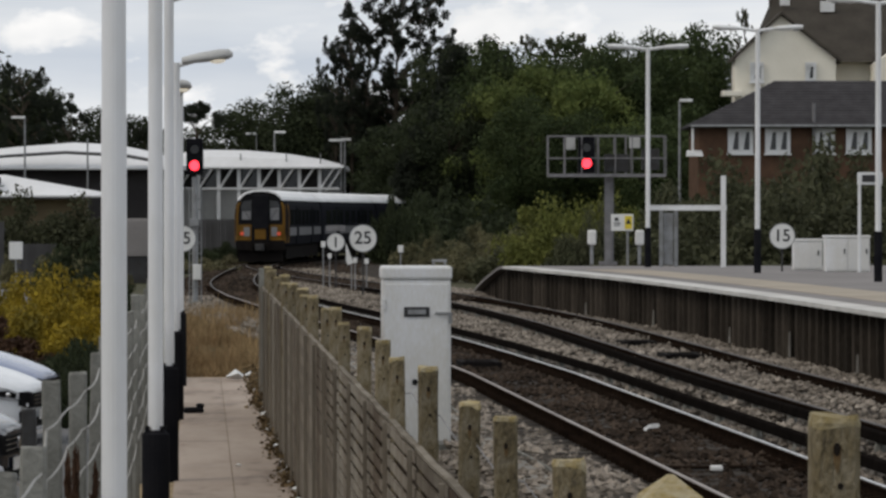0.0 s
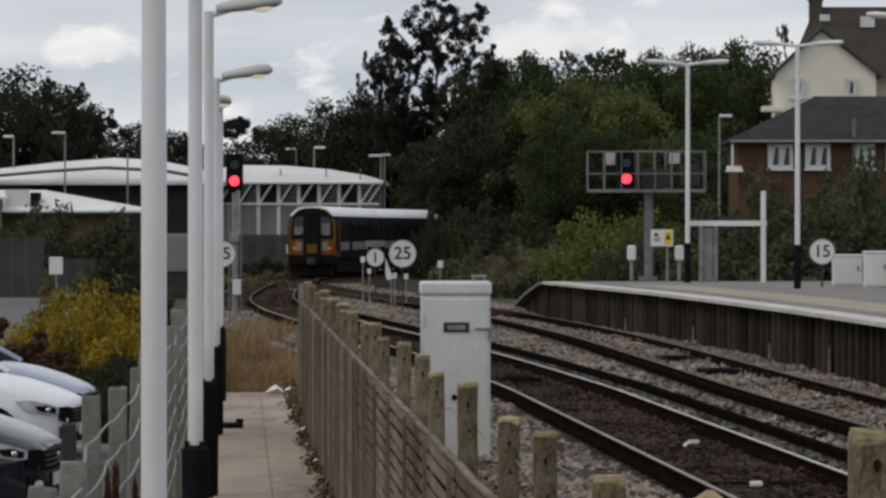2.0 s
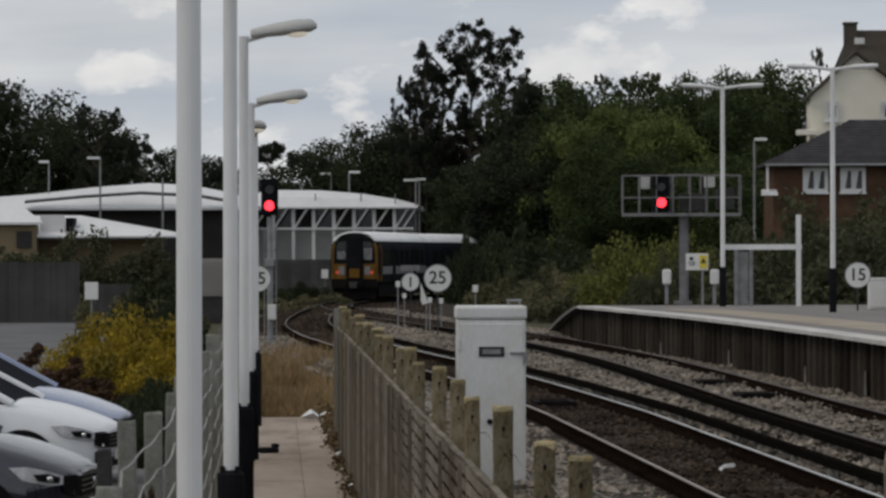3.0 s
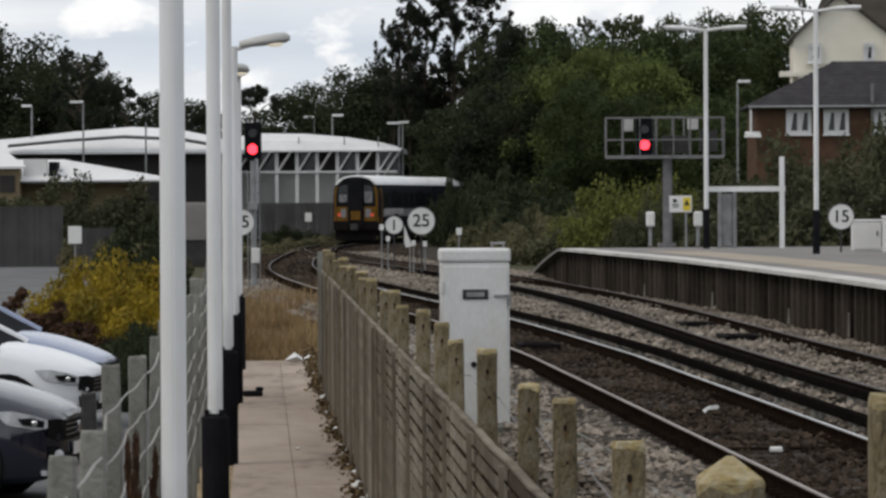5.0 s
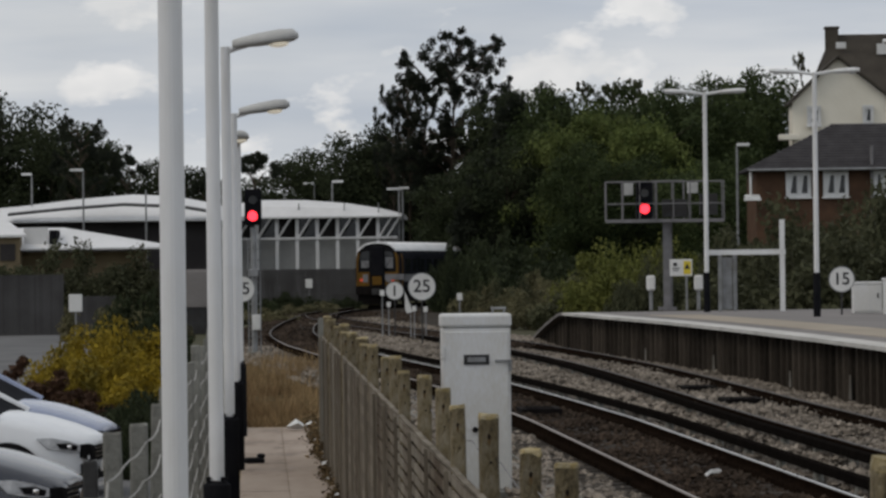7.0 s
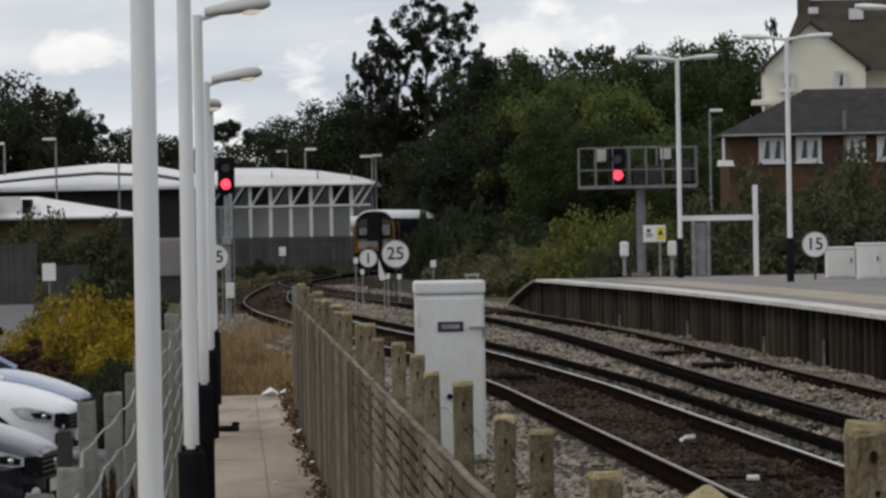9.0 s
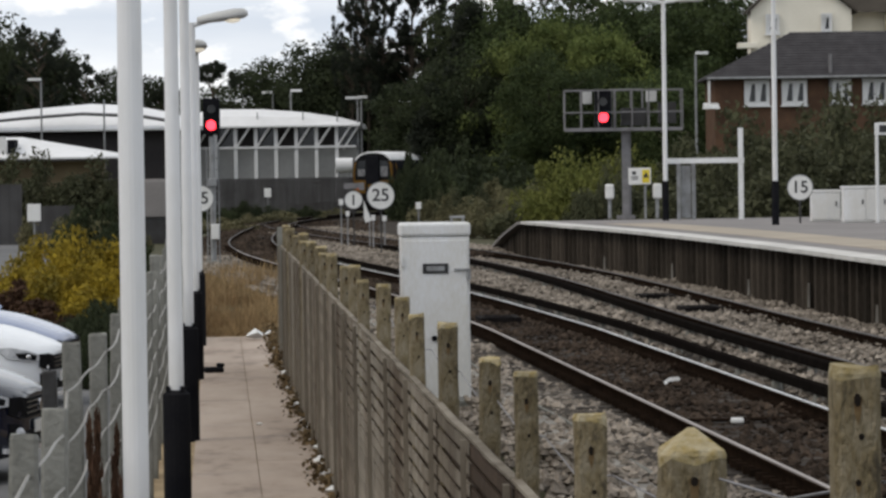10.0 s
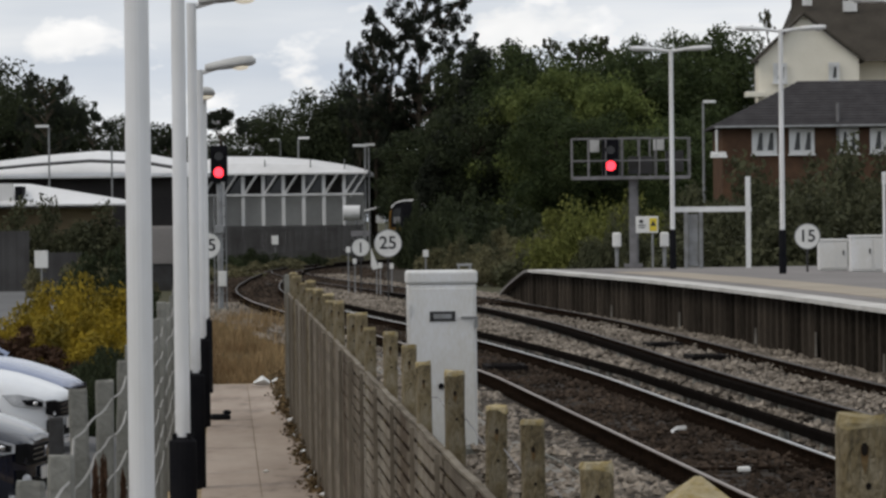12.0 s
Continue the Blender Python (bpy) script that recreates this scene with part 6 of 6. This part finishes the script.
def white_tank():
    t = thing("white_tank", pose(-7.9, 255, 2.1), "white drum with a dark end ring beside the shed", "tank")
    part("drum", Geo().tube((-0.6, 0, 0.65), (0.55, 0, 0.65), 0.52, n=20), ROOFWHITE, t)
    part("end_ring", Geo().tube((0.55, 0, 0.65), (0.62, 0, 0.65), 0.5, n=20), DARKSTEEL, t)
    for sx in (-0.4, 0.35):
        part("leg", Geo().box((sx, 0, -1.15), (0.14, 0.5, 2.7)), STEEL, t)


def sloping_roof_edge():
    # pale tube stands in for the lit roof edge of the train; posts are added
    t = thing("stair_handrail", pose(0, 0, 0), "pale sloping tube on added posts, standing for the train's lit roof edge", "handrail")
    part("handrail", Geo().tube((-7.0, 252, 2.85), (-5.6, 252, 3.2), 0.06, n=6).tube((-5.6, 252, 3.2), (-4.2, 252, 3.55), 0.06, n=6), ROOFWHITE, t)
    for x, z in ((-6.9, 2.88), (-5.5, 3.2), (-4.3, 3.5)):
        part("post", Geo().tube((x, 252, ground_z(x, 252) - 0.2), (x, 252, z), 0.05, n=6), STEEL, t)
    part("box", Geo().box((-5.9, 251.9, 2.3), (0.55, 0.3, 0.5)), ROOFWHITE, t)


white_tank()
sloping_roof_edge()


def grit_bin():
    t = thing("grit_bin", pose(-12.5, 150, -0.5), "weathered pale grey container on a dark base by the car park", "container")
    rings = [[(x * k, y * k, z) for x, y in ((-0.85, -0.25), (0.85, -0.25), (0.9, 0.0), (0.85, 0.25), (-0.85, 0.25), (-0.9, 0.0))] for z, k in ((1.1, 0.97), (1.25, 1.0), (2.3, 0.98), (2.5, 0.93), (2.62, 0.80))]
    part("shell", Geo().sweep(rings), PLATTOP, t, "stained pale grey shell")
    part("base", Geo().box((0, 0.02, 0.5), (1.6, 0.36, 1.25)), DARKSTEEL, t, "dark steel base", bevel=0.02)


grit_bin()


# ---------------------------------------------------------------- train
def coach_outline():
    """Cross-section of a coach above its floor."""
    return [(-1.36, 0.95), (-1.4, 1.5), (-1.4, 2.5), (-1.34, 2.95), (-1.18, 3.35), (-0.85, 3.62), (-0.4, 3.74), (0, 3.76), (0.4, 3.74), (0.85, 3.62), (1.18, 3.35), (1.34, 2.95), (1.4, 2.5), (1.4, 1.5), (1.36, 0.95)]


def rail_car(cab, label):
    """A coach; its rear end is at y = 0 and it reaches forward to y = 19.6."""
    L = 19.6
    t = thing("rail_car", pose(0, 0, 0), label, "train carriage", "coaches of the departing train")
    prof = coach_outline()
    ends = [(0.0, 0.90), (0.25, 0.97), (0.6, 1.0), (L, 1.0)] if cab else [(0.0, 1.0), (L, 1.0)]
    roof_ends = [(0.9, 1.0), (L, 1.0)] if cab else ends
    if cab:
        part("cab_dome", Geo().sweep([[(x * k, y, 3.221 + (z - 3.221) * q) for x, z in ((-1.25, 3.221), (-1.16, 3.38), (-0.85, 3.62), (-0.4, 3.74), (0.4, 3.74), (0.85, 3.62), (1.16, 3.38), (1.25, 3.221))] for y, k, q in ((0.0, 0.90, 0.95), (0.25, 0.97, 0.99), (0.895, 1.0, 1.0))]), TRAINROOF, t, "pale domed cab roof")
    side = [(-1.36, 0.95), (-1.4, 1.5), (-1.4, 2.5), (-1.34, 2.95), (-1.24, 3.22), (1.24, 3.22), (1.34, 2.95), (1.4, 2.5), (1.4, 1.5), (1.36, 0.95)]
    part("body", Geo().sweep([[(x * k, y, z) for x, z in side] for y, k in ends]), TRAINBLUE, t, "dark blue body sides")
    top = [(-1.25, 3.221), (-1.16, 3.38), (-0.85, 3.62), (-0.4, 3.74), (0, 3.76), (0.4, 3.74), (0.85, 3.62), (1.16, 3.38), (1.25, 3.221)]
    part("roof", Geo().sweep([[(x * k, y, 3.221 + (z - 3.221) * (0.97 if y == 0 else 1)) for x, z in top] for y, k in roof_ends]), TRAINROOF, t, "pale grey roof")
    for sx in (-1, 1):
        part("stripe", Geo().box((sx * 1.395, L / 2 + 0.4, 1.62), (0.03, L - 1.2, 0.42)), TRAINWHITE, t, "pale stripe")
        for k in range(8):
            y = 2.1 + 2.2 * k
            w = part("side_window", Geo().box((sx * 1.39, y, 2.35), (0.05, 1.5, 0.78)), GLASSDARK, t)
        for y in (5.4, 14.2):
            d = part("door", Geo().box((sx * 1.40, y, 1.95), (0.04, 1.3, 1.95)), TRAINBLUE, t)
            part("door_glass", Geo().box((sx * 1.415, y, 2.4), (0.03, 0.9, 0.8)), GLASSDARK, d)
        part("skirt", Geo().box((sx * 1.24, L / 2, 0.62), (0.06, L - 0.8, 0.78)), TRAINDARK, t)
    part("underframe", Geo().box((0, L / 2, 0.7), (2.2, L - 0.6, 0.55)), TRAINDARK, t)
    for y in (2.9, L - 2.9):
        b = part("bogie", Geo().box((0, y, 0.55), (2.1, 2.9, 0.35)), TRAINDARK, t)
        for dy in (-1.25, 1.25):
            part("wheelset", Geo().tube((-0.8, y + dy, 0.42), (-0.66, y + dy, 0.42), 0.42, n=16).tube((0.66, y + dy, 0.42), (0.8, y + dy, 0.42), 0.42, n=16).tube((-0.7, y + dy, 0.42), (0.7, y + dy, 0.42), 0.08, n=8), DARKSTEEL, b)
    if cab:
        full = [(x * 0.86, z if z < 3 else 2.951 + (z - 2.951) * 0.88) for x, z in prof]
        e = part("cab_end", Geo().slab([(x, -0.05, z) for x, z in full], (0, 0.045, 0)), CARBLACK, t, "black cab end with a domed top")
        for sx in (-1, 1):
            part("corner_pillar", Geo().sweep([[(sx * xa, y, z) for xa, y in ((1.13 * k, -0.07), (1.22 * k, -0.07), (1.30 * k, 0.10), (1.415 * k, 0.62), (1.30 * k, 0.62), (1.18 * k, 0.0))] for z, k in ((1.05, 0.985), (1.5, 1.0), (2.5, 1.0), (2.95, 0.96), (3.12, 0.90))]), YELLOW, e, "yellow corner pillar")
            part("windscreen", Geo().slab([(sx * 0.46, -0.075, 2.22), (sx * 1.0, -0.075, 2.22), (sx * 0.99, -0.075, 2.95), (sx * 0.90, -0.075, 3.15), (sx * 0.46, -0.075, 3.22)], (0, 0.02, 0)), GLASSDARK, e)
            # pale plate on the glass, a painted reflection
            part("blind", Geo().box((sx * 0.72, -0.085, 2.52 if sx > 0 else 2.45), (0.44, 0.012, 0.62 if sx > 0 else 0.42)), TRAINWHITE, e, "pale plate painted as a reflection on the windscreen")
            part("lower_panel", Geo().slab([(sx * 0.46, -0.10, 1.18), (sx * 1.10, -0.10, 1.18), (sx * 1.14, -0.10, 1.98), (sx * 0.46, -0.10, 1.98)], (0, 0.05, 0)), YELLOW, e, "yellow lower panel")
            part("lamp_panel", Geo().box((sx * 0.70, -0.115, 1.62), (0.30, 0.03, 0.46)), TRAINWHITE, e, "pale lamp panel")
            part("tail_light", Geo().tube((sx * 0.94, -0.15, 1.52), (sx * 0.94, -0.10, 1.52), 0.105, n=14), TAILLAMP, e, "glowing red tail light")
            part("wiper", Geo().tube((sx * 0.5, -0.10, 2.2), (sx * 0.86, -0.10, 2.75), 0.014, n=5), BLACK, e)
            part("handrail", Geo().tube((sx * 1.17, -0.15, 1.3), (sx * 1.17, -0.15, 2.3), 0.02, n=6), YELLOW, e)
        part("gangway", Geo().box((0, -0.16, 2.62), (0.84, 0.2, 1.75)), BLACK, e, "black corridor connection", bevel=0.05)
        part("gangway_post", Geo().box((-0.36, -0.14, 1.5), (0.10, 0.16, 0.72)), BLACK, e)
        part("gangway_post", Geo().box((0.36, -0.14, 1.5), (0.10, 0.16, 0.72)), BLACK, e)
        part("gangway_yellow", Geo().box((0, -0.20, 1.52), (0.56, 0.03, 0.56)), YELLOW, e)
        part("coupler", Geo().box((0, -0.35, 0.82), (0.42, 0.7, 0.36)), DARKSTEEL, e, bevel=0.05)
        part("buffer_beam", Geo().box((0, 0.0, 0.92), (2.5, 0.4, 0.5)), TRAINDARK, e)
        part("snow_plough", Geo().box((0, 0.05, 0.38), (2.3, 0.12, 0.6)), TRAINDARK, e)
        for sx in (-1, 1):
            part("jumper_hose", Geo().tube((sx * 0.5, -0.25, 1.1), (sx * 0.42, -0.3, 0.55), 0.035, n=6), TRAINDARK, e)
    return t


train = [rail_car(True, "rear coach with a yellow cab end and red tail lights"), rail_car(False, "dark blue coach with pale roof and stripe"), rail_car(False, "dark blue coach with pale roof and stripe")]


def car_pose(s):
    """A coach on the rails: bogie centres at 2.9 m and 16.7 m from its rear end."""
    a, b = along(s + 2.9), along(s + 16.7)
    d = (b - a)
    yaw = math.atan2(-d.x, d.y)
    p = a - d.normalized() * 2.9
    return Matrix.Translation(p) @ Matrix.Rotation(yaw, 4, "Z")


def rear_at(t):
    """How far along the line the train's rear stands."""
    return 190.6 + 4.05 * t


def motions():
    times = [0.5 * k for k in range(25)]
    for i, car in enumerate(train):
        walk(car, [(t, car_pose(rear_at(t) + 20.2 * i)) for t in times])


motions()
